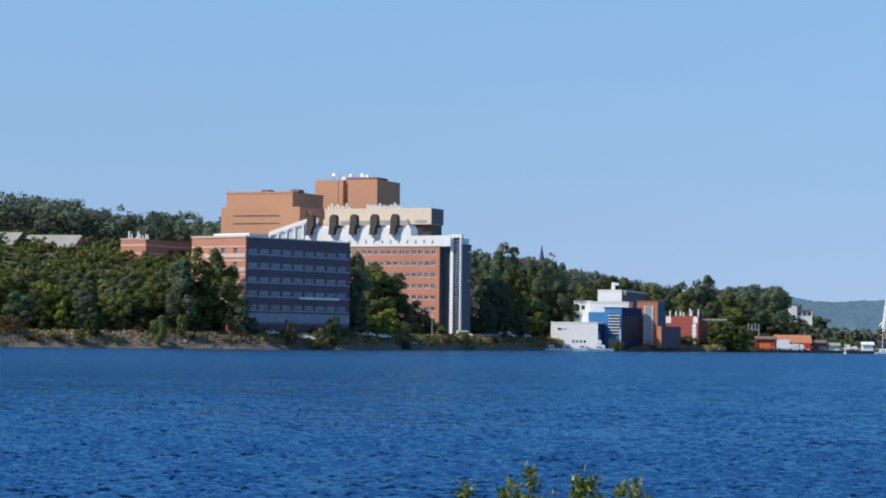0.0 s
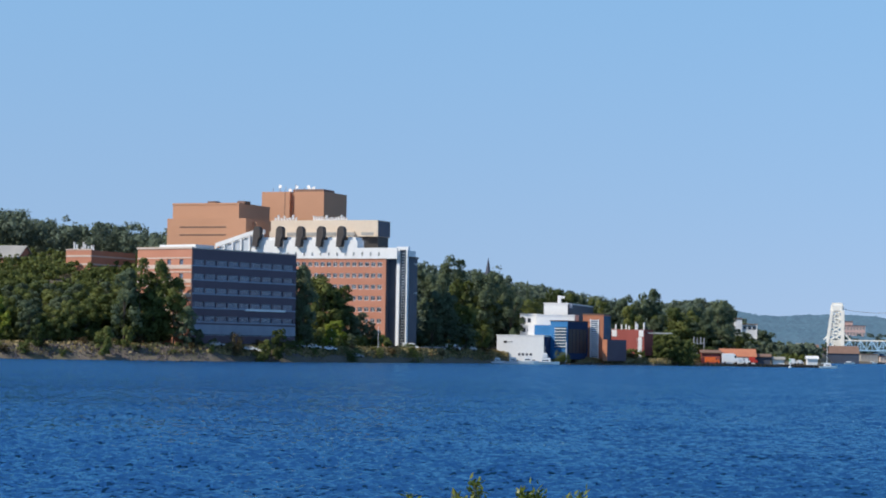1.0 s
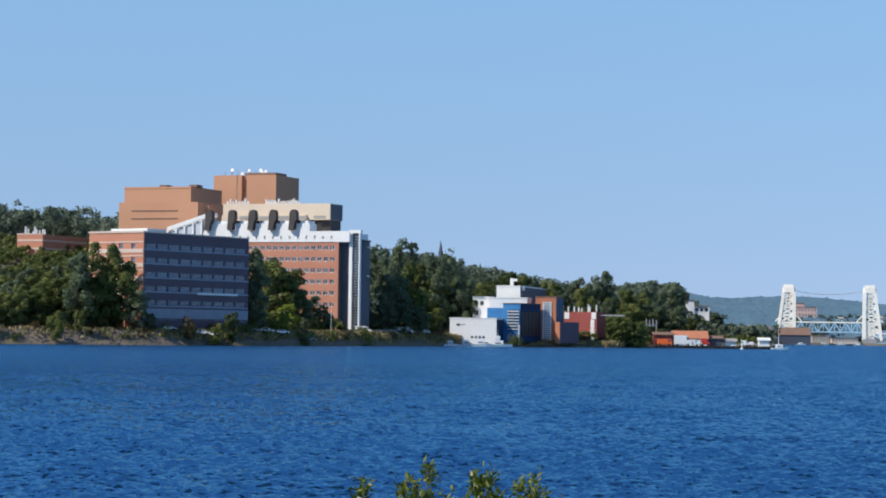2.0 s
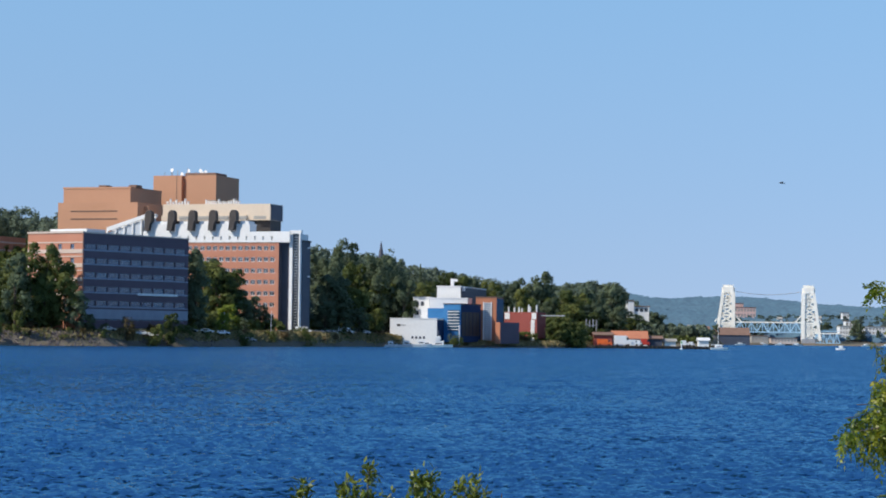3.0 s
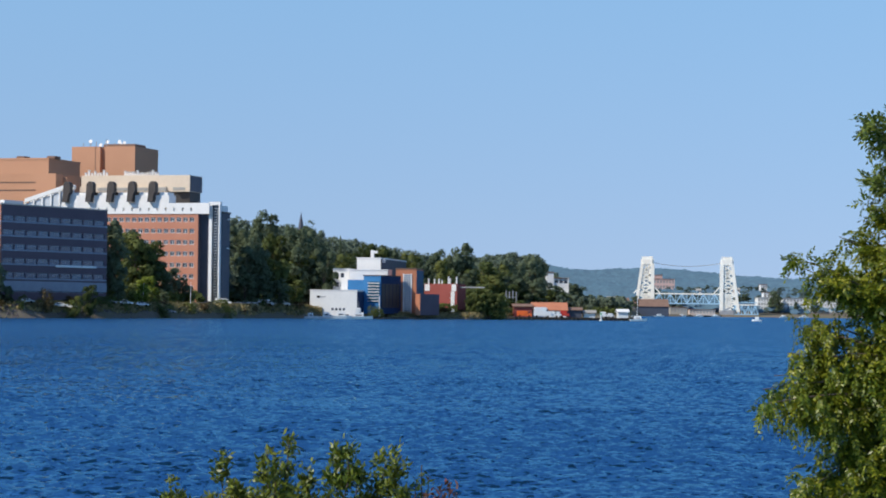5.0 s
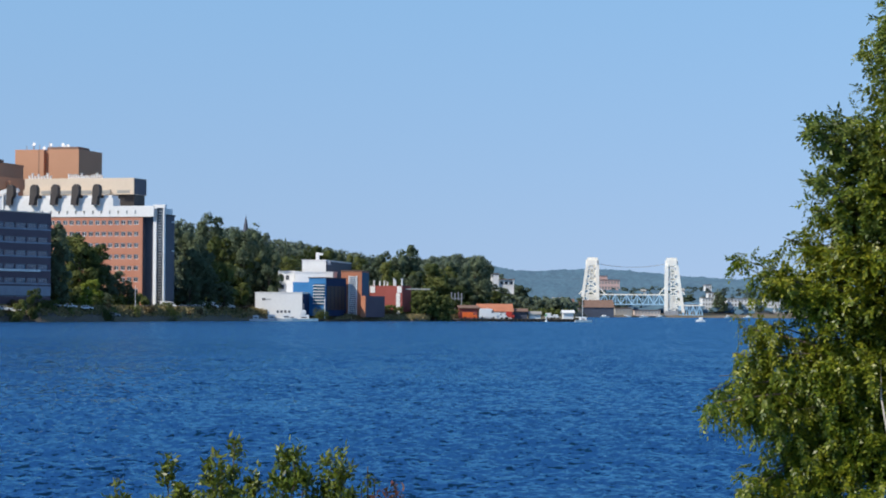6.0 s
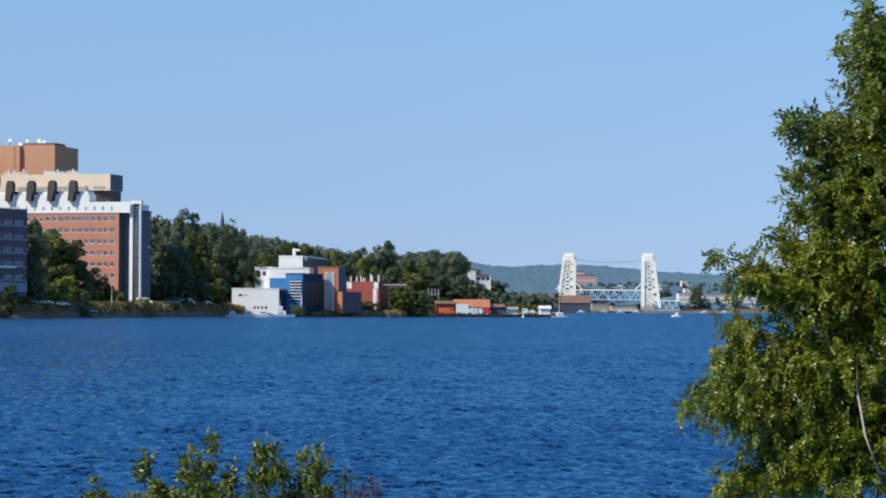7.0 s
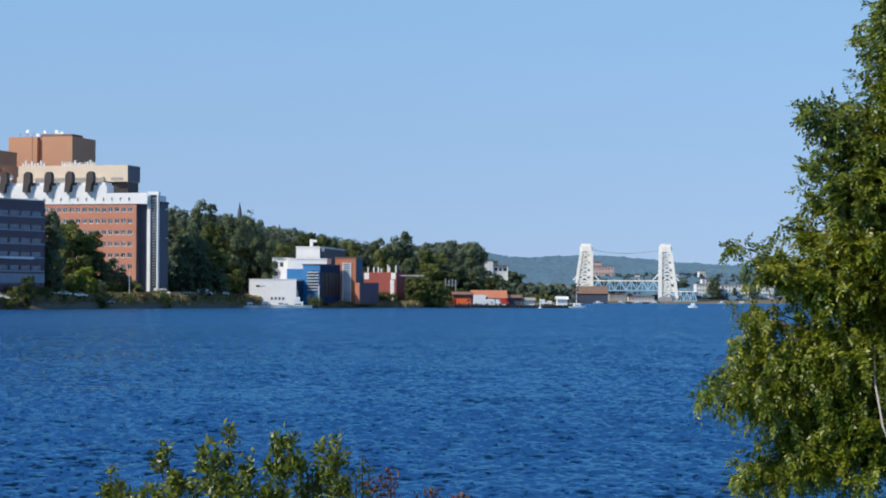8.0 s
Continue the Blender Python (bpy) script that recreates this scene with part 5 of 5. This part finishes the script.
# ---------------------------------------------------------------- lift bridge
def lift_bridge():
    """A lift bridge: two steel towers with machine houses, the raised span between them, a lower side span."""
    xl, yl = 323.1, 2347.9
    xr, yr = 400.8, 2335.9
    a, b = Vector((xl, yl, 0)), Vector((xr, yr, 0))
    d = b - a
    t = thing("lift_bridge", "white steel lift bridge with two towers and blue truss spans", "bridge", Matrix.Translation(a) @ d.to_track_quat("X", "Z").to_matrix().to_4x4())
    L = d.length
    top, house = 58.22, 51.46
    deck, chord = 12.80, 22.37
    base = deck - 6.0
    for cx, out in ((0.0, -1), (L, 1)):
        tower = part("tower_house", block(cx - 6.4, cx + 6.4, -7, 7, house - 1.5, top, bevel=1.4), BRIDGEWHITE, t, "white machine house")
        part("house_roof", block(cx - 5.5, cx + 5.5, -5.5, 5.5, top, top + 0.9, bevel=0.3), BRIDGEWHITE, tower)
        for yy in (-6, 6):
            feet = []
            for k, (topx, footx) in enumerate(((cx - out * 5.0, cx - out * 5.4), (cx + out * 5.0, cx + out * 11.5))):
                bm = bmesh.new()
                beam(bm, (footx, yy, base - 2), (topx, yy, house + 0.3), 3.6 if k == 0 else 3.0)
                part("tower_leg", bm, BRIDGEWHITE, tower)
                feet.append((footx, topx))
            n = 6
            for i in range(n):
                f0, f1 = i / n, (i + 1) / n

                def at(k, f):
                    return (feet[k][0] + (feet[k][1] - feet[k][0]) * f, yy, base + (house - base) * f)
                for p, q in ((at(0, f0), at(1, f1)), (at(1, f0), at(0, f1)), (at(0, f1), at(1, f1))):
                    bm = bmesh.new()
                    beam(bm, p, q, 1.5)
                    part("brace", bm, BRIDGEWHITE, tower)
        part("counterweight", block(cx - 2.6, cx + 2.6, -4.5, 4.5, base + (house - base) * 0.66, house - 2.5), BRIDGEWHITE, tower, "white counterweight block")
        for i in range(5):
            z = base + (house - base) * (i + 0.7) / 5
            bm = bmesh.new()
            beam(bm, (cx - out * 5.2, -6, z), (cx - out * 5.2, 6, z), 0.9)
            part("cross_beam", bm, BRIDGEWHITE, tower)
        # plated portal at the foot and gusset plates up the legs
        for yy in (-5.6, 5.6):
            part("portal_plate", block(cx - 4.6, cx + 4.6, yy - 0.3, yy + 0.3, base, chord - 1.5), BRIDGEWHITE, tower, "white plated portal")
            for i in range(1, 6):
                z = base + (house - base) * i / 6
                part("gusset", block(cx - 5.6, cx + 5.6, yy - 0.35, yy + 0.35, z - 0.9, z + 0.9), BRIDGEWHITE, tower)
        # raking knee braces at deck level, and the pier
        for sgn in (-1, 1):
            bm = bmesh.new()
            beam(bm, (cx + sgn * 5, -6.2, chord + 9), (cx + sgn * 13, -6.2, chord + 0.3), 1.1)
            part("knee_brace", bm, BRIDGEWHITE, tower)
        part("pier", block(cx - 7, cx + 7, -8, 8, -3, base, bevel=0.5), STEEL, tower, "grey pier")

    def truss(x0, x1, z0, z1, panels, name):
        span = part(name, block(x0, x1, -6, 6, z0 - 0.7, z0 + 0.5), BRIDGEBLUE, t, "pale blue truss span deck")
        w = (x1 - x0) / panels
        for yy in (-6.5, 6.5):
            for z in (z0, z1):
                bm = bmesh.new()
                beam(bm, (x0, yy, z), (x1, yy, z), 1.1)
                part("chord", bm, BRIDGEWHITE if z == z1 else BRIDGEBLUE, span)
            for i in range(panels):
                bm = bmesh.new()
                xa, xb = x0 + w * i, x0 + w * (i + 1)
                beam(bm, (xa, yy, z0 if i % 2 == 0 else z1), (xb, yy, z1 if i % 2 == 0 else z0), 0.9)
                part("diagonal", bm, BRIDGEBLUE, span)
                if i:
                    bm = bmesh.new()
                    beam(bm, (xa, yy, z0), (xa, yy, z1), 0.55)
                    part("vertical", bm, BRIDGEBLUE, span)
    truss(6.5, L - 6.5, deck, chord, 12, "lift_span")
    lz0, lz1 = 2.44, 11.98
    truss(L + 5, L + 5 + 25.96, lz0, lz1, 8, "side_span")
    part("road", block(-70, -5, -6, 6, deck - 1.2, deck), CONCRETE, t, "approach road deck")
    part("road", block(L + 5, L + 30, -5, 5, chord - 8.4, chord - 7.8), BRIDGEBLUE, t, "approach road deck")
    for k in (-3, 3):
        pts = [(7 + (L - 14) * i / 12, k, house + 1.5 - 26 * (i / 12) * (1 - i / 12) * 0.5) for i in range(13)]
        part("cable", tube(bmesh.new(), pts, 0.22, 5), STEEL, t, "sagging power cable")
    part("side_pier", block(L + 27, L + 33, -6, 6, -3, lz0 - 0.7), CONCRETE, t, "concrete pier")


lift_bridge()


# ---------------------------------------------------------------- town beyond the bridge
def town_block(name, label, x, y, width, z0, z1, depth, mat, storeys, cols, group="town buildings"):
    t = thing(name, label, "building", pose(x, y, 0), group)
    z0 = min(z0, ground_height(x, y)) - 1
    h = (z1 - z0 - 1.5) / storeys
    holes = [(width * (i + 0.2) / cols, z0 + 1.2 + h * k + h * 0.3, width * 0.6 / cols, h * 0.5) for k in range(storeys) for i in range(cols)]
    part("wall", holed_wall(width, z0, z1, holes, 0.4), mat, t)
    add_windows(t, holes, Matrix(), GREYROOF, 0)
    part("body", block(0, width, 0.45, depth, z0, z1 - 0.05), mat, t)
    part("roof", block(-0.5, width + 0.5, -0.5, depth + 0.5, z1, z1 + 0.6), BROWNROOF if storeys < 4 else GREYROOF, t)


town_block("waterfront_hotel", "long white waterfront hotel with rows of windows", 468.6, 2394.6, 30.9, 2.7, 19.4, 16, WHITE, 4, 9)
town_block("waterfront_hotel", "white waterfront building with rows of windows", 441.9, 2389.5, 11.4, 2.5, 19.8, 16, OFFWHITE, 4, 4)
town_block("waterfront_hotel", "long white waterfront building with rows of windows", 504.4, 2392.4, 24, 2.9, 19, 16, WHITE, 4, 8)
town_block("town_house", "pale house on the far hillside", 471.5, 2516.2, 14.5, 19.4, 26.1, 12, OFFWHITE, 2, 4)
town_block("town_house", "pale house on the far hillside", 512.4, 2752.7, 7.3, 31.4, 37.4, 12, WHITE, 2, 3)
town_block("brick_block", "pink brick block above the far shore", 416.6, 2970.9, 27, 35.6, 45.6, 18, material("pink_brick", (0.70, 0.48, 0.42), (0.62, 0.42, 0.37), 0.1, 0.9), 3, 7)
town_block("brick_block", "pink brick block above the far shore", 420.7, 3000.6, 11.5, 46, 51, 18, material("pale_pink_brick", (0.66, 0.42, 0.36), (0.58, 0.37, 0.31), 0.1, 0.9), 1, 3)
gable_house("boathouse", "long brown-roofed boathouse with a shaded wall", "building", 289, 2180.9, 31.3, 3.1, 15.7, 22, SLATESHADE, BROWNROOF, 0, 6.5)
town_block("quay_store", "low pale quay building under the bridge", 337.2, 2285.3, 16.4, 2.1, 8.7, 10, CONCRETE, 1, 5)
town_block("quay_store", "low pale quay building under the bridge", 358.6, 2302.2, 25.4, 2.2, 6.7, 10, BAND, 1, 8)
for k, (u, y, w, z0, z1) in enumerate([(204.1, 1687.7, 5.7, 11.2, 14.5), (193, 1638.7, 5.1, 9.4, 12.6), (423.1, 2666.6, 5.1, 26.3, 30.8), (464.7, 2659.7, 6.4, 22.6, 32.2), (233.5, 1885.6, 11.3, 9.9, 14.8)]):
    gable_house("cottage", "small white-walled cottage on the far shore", "house", u, y, w, z0, z1, 7, WHITE if k < 3 else BAND, BROWNROOF if k == 4 else GREYROOF, 0, 1.8, 0, "cottages on the far shore")
plant_all([(456.5, 2386.7, 26.7, 23.1, 1), (461.2, 2380.7, 22.1, 15.0, 1), (479.1, 2377.2, 16.5, 6.9, 1), (498.0, 2378.4, 21.2, 10.4, 1), (438.3, 2441.0, 24.1, 29.5, 1), (428.0, 2432.6, 21.1, 23.5, 1), (418.6, 2464.7, 17.6, 23.8, 1), (389.2, 2449.3, 18.6, 23.6, 1), (368.9, 2452.4, 19.6, 29.5, 1), (357.1, 2494.6, 21.0, 30.0, 1), (219.2, 1736.2, 15.6, 25.0, 1), (202.9, 1687.8, 13.2, 20.2, 1), (249.2, 1883.6, 16.7, 27.1, 1), (181.5, 1589.7, 15.3, 19.0, 1), (518.4, 2425.2, 27.4, 35.4, 1), (535.5, 2421.5, 26.3, 35.4, 1)], "trees on the far shore")
for x, y in ((358.3, 2271.9), (375.3, 2274.2), (342.2, 2274.4), (299.7, 2129), (461.1, 2273.7), (442.4, 2277.4)):
    boat("moored_boat", "white boat moored on the far shore", x, y, 9, WHITE, True)


# ---------------------------------------------------------------- near bank: tree and bush
def leaves_along(rng, pts, per, spread, length, width, droop):
    """Pointed leaves round points along twigs; droop is how much they hang."""
    p = np.repeat(np.asarray(pts), per, 0)
    n = len(p)
    p = p + rng.normal(0, spread, (n, 3))
    d = rng.normal(0, 1, (n, 3))
    d[:, 2] -= droop
    d /= np.linalg.norm(d, axis=1)[:, None]
    s = np.cross(d, rng.normal(size=(n, 3)))
    s /= np.linalg.norm(s, axis=1)[:, None]
    up = np.cross(s, d)
    L = length * rng.uniform(0.6, 1.25, (n, 1))
    W = width * rng.uniform(0.7, 1.2, (n, 1))
    return np.stack([p, p + d * L * 0.45 + s * W + up * W * 0.4, p + d * L, p + d * L * 0.45 - s * W + up * W * 0.4], 1)


def bend(a, b, sag, rng, n=7):
    a, b = np.asarray(a), np.asarray(b)
    f = np.linspace(0, 1, n)[:, None]
    p = a + (b - a) * f
    p[:, 2] += sag * np.sin(np.pi * f[:, 0])
    return p + rng.normal(0, 0.03, p.shape) * np.sin(np.pi * f)


def feathered(rng, nodes, size):
    """Feathered leaves, each a stalk with five pairs of leaflets and one at its tip, from nodes (place, way of the twig, droop)."""
    p, way, droop = (np.array([n[k] for n in nodes]) for k in range(3))
    n = len(p)
    r = way / (np.linalg.norm(way, axis=1)[:, None] + 1e-6) * 0.5 + rng.normal(0, 0.6, (n, 3)) + np.array((-0.1, -0.25, 0))
    r[:, 2] -= 0.55 * droop
    r /= np.linalg.norm(r, axis=1)[:, None]
    side = np.cross(r, np.array((0, 0, 1.0)) + rng.normal(0, 0.35, (n, 3)))
    side /= np.linalg.norm(side, axis=1)[:, None] + 1e-6
    up = np.cross(side, r)
    reach = size * rng.uniform(0.11, 0.19, (n, 1))
    out = []
    for j in range(11):
        f = (j // 2 + 0.8) / 5.8
        hand = (1 if j % 2 else -1) if j < 10 else 0
        base = p + r * reach * f - np.array((0, 0, 1.0)) * reach * 0.35 * f * f * droop[:, None]
        d = r * (0.55 if hand else 1.0) + side * hand * 0.85 + rng.normal(0, 0.22, (n, 3))
        d[:, 2] -= 0.25 * droop
        d /= np.linalg.norm(d, axis=1)[:, None]
        across = np.cross(d, up + rng.normal(0, 0.25, (n, 3)))
        across /= np.linalg.norm(across, axis=1)[:, None] + 1e-6
        L = size * rng.uniform(0.055, 0.085, (n, 1)) * (1.0 - 0.25 * abs(f - 0.5))
        W = L * rng.uniform(0.20, 0.28, (n, 1))
        fold = np.cross(across, d) * W * 0.35
        out.append(np.stack([base, base + d * L * 0.45 + across * W + fold, base + d * L, base + d * L * 0.45 - across * W + fold], 1))
    return np.concatenate(out)


def near_tree():
    rng = np.random.RandomState(14)
    tx, ty = 8.32, 28.82
    z0 = ground_height(tx, ty) - 0.2
    t = thing("bank_tree", "sunlit leafy green tree with drooping twigs on the near bank", "tree")
    trunk_pts = [(tx, ty, z0), (tx + 0.1, ty, 3.0), (tx - 0.08, ty + 0.1, 5.5), (tx + 0.05, ty, 8.0), (tx, ty, 11.0)]
    part("trunk", tube(bmesh.new(), trunk_pts, [0.17, 0.14, 0.11, 0.07, 0.02], 10), PALEBARK, t, "pale grey bark", smooth=True)
    high = [(7.62, 29.02, 7.68), (7.52, 29.04, 7.29), (7.59, 28.51, 7.54), (7.75, 29.39, 7.01), (6.69, 28.94, 6.38), (6.98, 29.18, 6.31), (7.39, 29.69, 6.53), (6.92, 29.19, 5.71), (6.79, 28.81, 5.58), (7.22, 29.12, 5.95)]
    mid = [(6.78, 29.22, 5.32), (6.39, 29.11, 4.96), (6.81, 29.52, 4.94), (5.88, 29.01, 4.58), (6.26, 29.34, 4.54), (6.72, 29.75, 4.51), (5.94, 28.79, 4.63), (7.13, 29.65, 5.37), (7.03, 28.65, 4.91), (6.81, 28.60, 4.36)]
    low = [(5.88, 29.21, 3.83), (6.13, 29.37, 3.90), (5.76, 29.14, 3.51), (5.45, 29.09, 3.06), (5.66, 29.46, 3.22), (5.43, 28.89, 2.89), (5.92, 29.41, 2.87), (6.24, 29.55, 2.58), (6.35, 29.73, 3.22), (6.38, 29.21, 2.32), (6.45, 28.89, 3.52)]
    foot = [(5.85, 29.22, 1.72), (6.06, 29.38, 1.88), (6.56, 29.38, 2.03), (6.25, 28.93, 1.64), (6.50, 28.78, 2.83), (6.88, 29.51, 2.37), (7.11, 29.56, 3.15), (6.79, 28.81, 3.80), (6.63, 28.74, 1.79)]
    inner = [(7.81, 29.48, 7.38), (7.56, 28.52, 6.57), (7.55, 29.03, 6.12), (7.27, 28.49, 5.60), (7.81, 29.48, 5.44), (7.31, 28.37, 4.77), (7.25, 28.70, 4.08), (7.75, 29.50, 3.80), (7.14, 28.52, 3.39), (7.55, 29.03, 2.82), (7.10, 28.63, 2.56), (7.59, 28.61, 2.15), (7.24, 28.91, 1.78), (8.09, 28.89, 6.89), (8.24, 28.43, 5.60), (8.34, 28.30, 4.22), (8.03, 28.18, 2.86)]
    upper, hanging = [], []
    for tip_set, rise, droop in ((high, -0.1, 0.3), (mid, 0.25, 0.8), (low, 0.55, 1.4), (foot, 0.35, 1.0), (inner, 0.1, 0.7)):
        for e in tip_set:
            e = np.array(e)
            start = np.array((tx, ty, max(2.6, min(10.0, e[2] - 0.45 * abs(e[0] - tx) - 0.3))))
            main = bend(start, e, rise * 0.5, rng)
            part("limb", tube(bmesh.new(), [tuple(p) for p in main], [0.03, 0.026, 0.022, 0.018, 0.013, 0.009, 0.004], 6), BARK, t, "slender grey-brown limb")
            for k in range(46):
                f = rng.uniform(0.28, 1.0)
                i = f * (len(main) - 1)
                p = main[int(i)] + (main[min(int(i) + 1, len(main) - 1)] - main[int(i)]) * (i - int(i))
                q = p + rng.normal(0, 1, 3) * np.array((0.15, 0.24, 0.14)) + np.array((0.03, 0, -0.10 * droop))
                tw = bend(p, q, 0.03, rng, 5)
                (hanging if droop > 0.65 else upper).extend((tw[j], tw[j] - tw[j - 1], droop) for j in (1, 2, 3, 4, 4))
    stem = [(8.2, 28.6, 1.9), (7.62, 28.05, 2.05), (7.42, 27.92, 2.5), (7.36, 28.05, 3.0), (7.5, 28.6, 3.5)]
    part("stem", tube(bmesh.new(), stem, [0.022, 0.018, 0.015, 0.012, 0.006], 8), PALEBARK, t, "pale slanting stem", smooth=True)
    for name, nodes, mat, label, size in (("upper_leaves", upper, LEAFDEEP, "deep green upper leaves", 1.15), ("hanging_leaves", hanging, LEAFNEAR, "yellow-green hanging leaves", 1.05)):
        tagged(placed(name, quads_mesh(name, feathered(rng, nodes, size), mat), t, label), kind="stuff")


near_tree()


def near_bush():
    rng = np.random.RandomState(6)
    green = [(-1.12, 17.97, 2.70), (-1.03, 17.67, 2.63), (-0.75, 18.18, 2.87), (-0.63, 17.79, 2.70), (-0.40, 18.00, 2.98), (-0.24, 18.10, 3.06), (-0.33, 17.80, 2.86), (-0.07, 18.30, 2.74), (0.13, 18.00, 2.95), (0.21, 17.90, 3.00), (0.30, 18.20, 2.80), (0.50, 17.99, 2.90), (0.58, 17.89, 2.96), (-0.51, 17.99, 2.62), (0.04, 17.80, 2.62), (0.41, 18.09, 2.64), (-0.89, 17.98, 2.60), (-0.16, 17.70, 2.66), (0.62, 17.75, 2.66)]
    sparse = [(0.77, 17.98, 2.87), (0.83, 18.08, 2.77), (0.72, 17.89, 2.72)]
    red = [(0.98, 17.97, 2.72), (0.87, 17.88, 2.65), (1.30, 17.95, 2.60), (1.54, 18.03, 2.57), (1.02, 17.97, 2.60), (0.63, 17.79, 2.57), (1.18, 18.06, 2.53)]
    for tip_set, mat, name, label, cat, per in ((green, LEAFBUSH, "bank_bush", "leafy green bush of upright shoots on the near bank", "bush", 21),
                                                (sparse, LEAFNEAR, "sapling", "thin green sapling with few leaves on the near bank", "sapling", 2), (red, LEAFRED, "red_shrub", "low shrub with reddening leaves on the near bank", "shrub", 4)):
        t = thing(name, label, cat)
        pts = []
        cx = sum(e[0] for e in tip_set) / len(tip_set)
        for e in tip_set:
            e = np.array(e) - np.array((0, 0, 0.045))
            fx = e[0] + (cx - e[0]) * 0.35
            foot = np.array((fx, e[1] + rng.normal(0, 0.1), ground_height(fx, e[1]) - 0.1))
            stem = bend(foot, e, 0.0, rng, 10)
            part("stem", tube(bmesh.new(), [tuple(p) for p in stem], list(np.linspace(0.016, 0.004, 10)), 5), BARK, t)
            for k in range(26):
                f = 1 - rng.uniform(0, 0.55) ** 1.3
                i = min(f * 9, 8.999)
                p = stem[int(i)] + (stem[int(i) + 1] - stem[int(i)]) * (i - int(i))
                reach = 0.018 + 0.20 * (1 - f)
                pts.append(p + rng.normal(0, 1, 3) * np.array((reach, reach, 0.02)))
        leaves = quads_mesh("leaves", leaves_along(rng, pts, per, 0.028, 0.062, 0.0125, -0.7), mat)
        tagged(placed("leaves", leaves, t), kind="stuff")


near_bush()


# ---------------------------------------------------------------- birds
def bird(name, label, span):
    t = thing(name, label, "bird")
    bm = bmesh.new()
    tube(bm, [(-0.3 * span, 0, 0), (-0.12 * span, 0, 0.01), (0.1 * span, 0, 0.02), (0.26 * span, 0, 0.02)], [0.01 * span, 0.06 * span, 0.07 * span, 0.015 * span], 7)
    part("body", bm, DARK, t, smooth=True)
    for s in (-1, 1):
        bm = bmesh.new()
        v = [bm.verts.new(c) for c in ((0.1 * span, 0, 0.02), (0.05 * span, s * 0.25 * span, 0.1 * span), (-0.08 * span, s * 0.5 * span, 0.05 * span), (-0.06 * span, s * 0.22 * span, 0.09 * span), (-0.08 * span, 0, 0.02))]
        bm.faces.new(v)
        ext = bmesh.ops.extrude_face_region(bm, geom=bm.faces[:])
        bmesh.ops.translate(bm, vec=(0, 0, 0.015 * span), verts=[e for e in ext["geom"] if isinstance(e, bmesh.types.BMVert)])
        part("wing", bm, DARK, t)
    return t


far_bird = bird("bird", "small dark bird flying far off over the lake", 0.55)
swift = bird("swift", "dark swift darting over the water", 0.45)


def motions():
    """The drifting ripples, the boat under way and the two birds."""
    walk(water, [(0.0, pose(0, 0, 0)), (4.0, pose(-1.0, -1.9, 0)), (8.0, pose(-2.0, -3.8, 0))])
    bx, by = MOTORBOAT
    walk(motorboat, [(0.0, pose(bx + 1.35, by, 0, 0, 0, 180)), (3.0, pose(bx, by, 0, 0, 0, 180)), (8.0, pose(bx - 2.25, by, 0, 0, 0, 180))])
    walk(far_bird, [
        (0, pose(-150.64, 370.55, -55.76, 0, 0, 20)),
        (3.3, pose(13.44, 399.77, 22.70, 0, 0, 20)),
        (3.5, pose(22.34, 399.38, 28.24, 0, 0, 20)),
        (3.7, pose(28.75, 398.97, 30.90, 0, 0, 20)),
        (3.9, pose(37.70, 398.22, 33.50, 0, 0, 20)),
        (4.1, pose(48.05, 397.10, 36.06, 0, 0, 20)),
        (8, pose(231.66, 326.09, 97.53, 0, 0, 20)),
    ])
    walk(swift, [
        (0, pose(65.61, 68.70, 19.00, 0, 0, 175)),
        (2.8, pose(31.28, 89.70, 11.43, 0, 0, 175)),
        (3, pose(15.01, 93.81, 10.26, 0, 0, 175)),
        (3.1, pose(6.12, 94.80, 9.47, 0, 0, 175)),
        (3.2, pose(1.54, 94.99, 9.27, 0, 0, 175)),
        (3.5, pose(-18.57, 93.17, 8.40, 0, 0, 175)),
        (8, pose(-52.72, 79.03, 11.37, 0, 0, 175)),
    ])


motions()
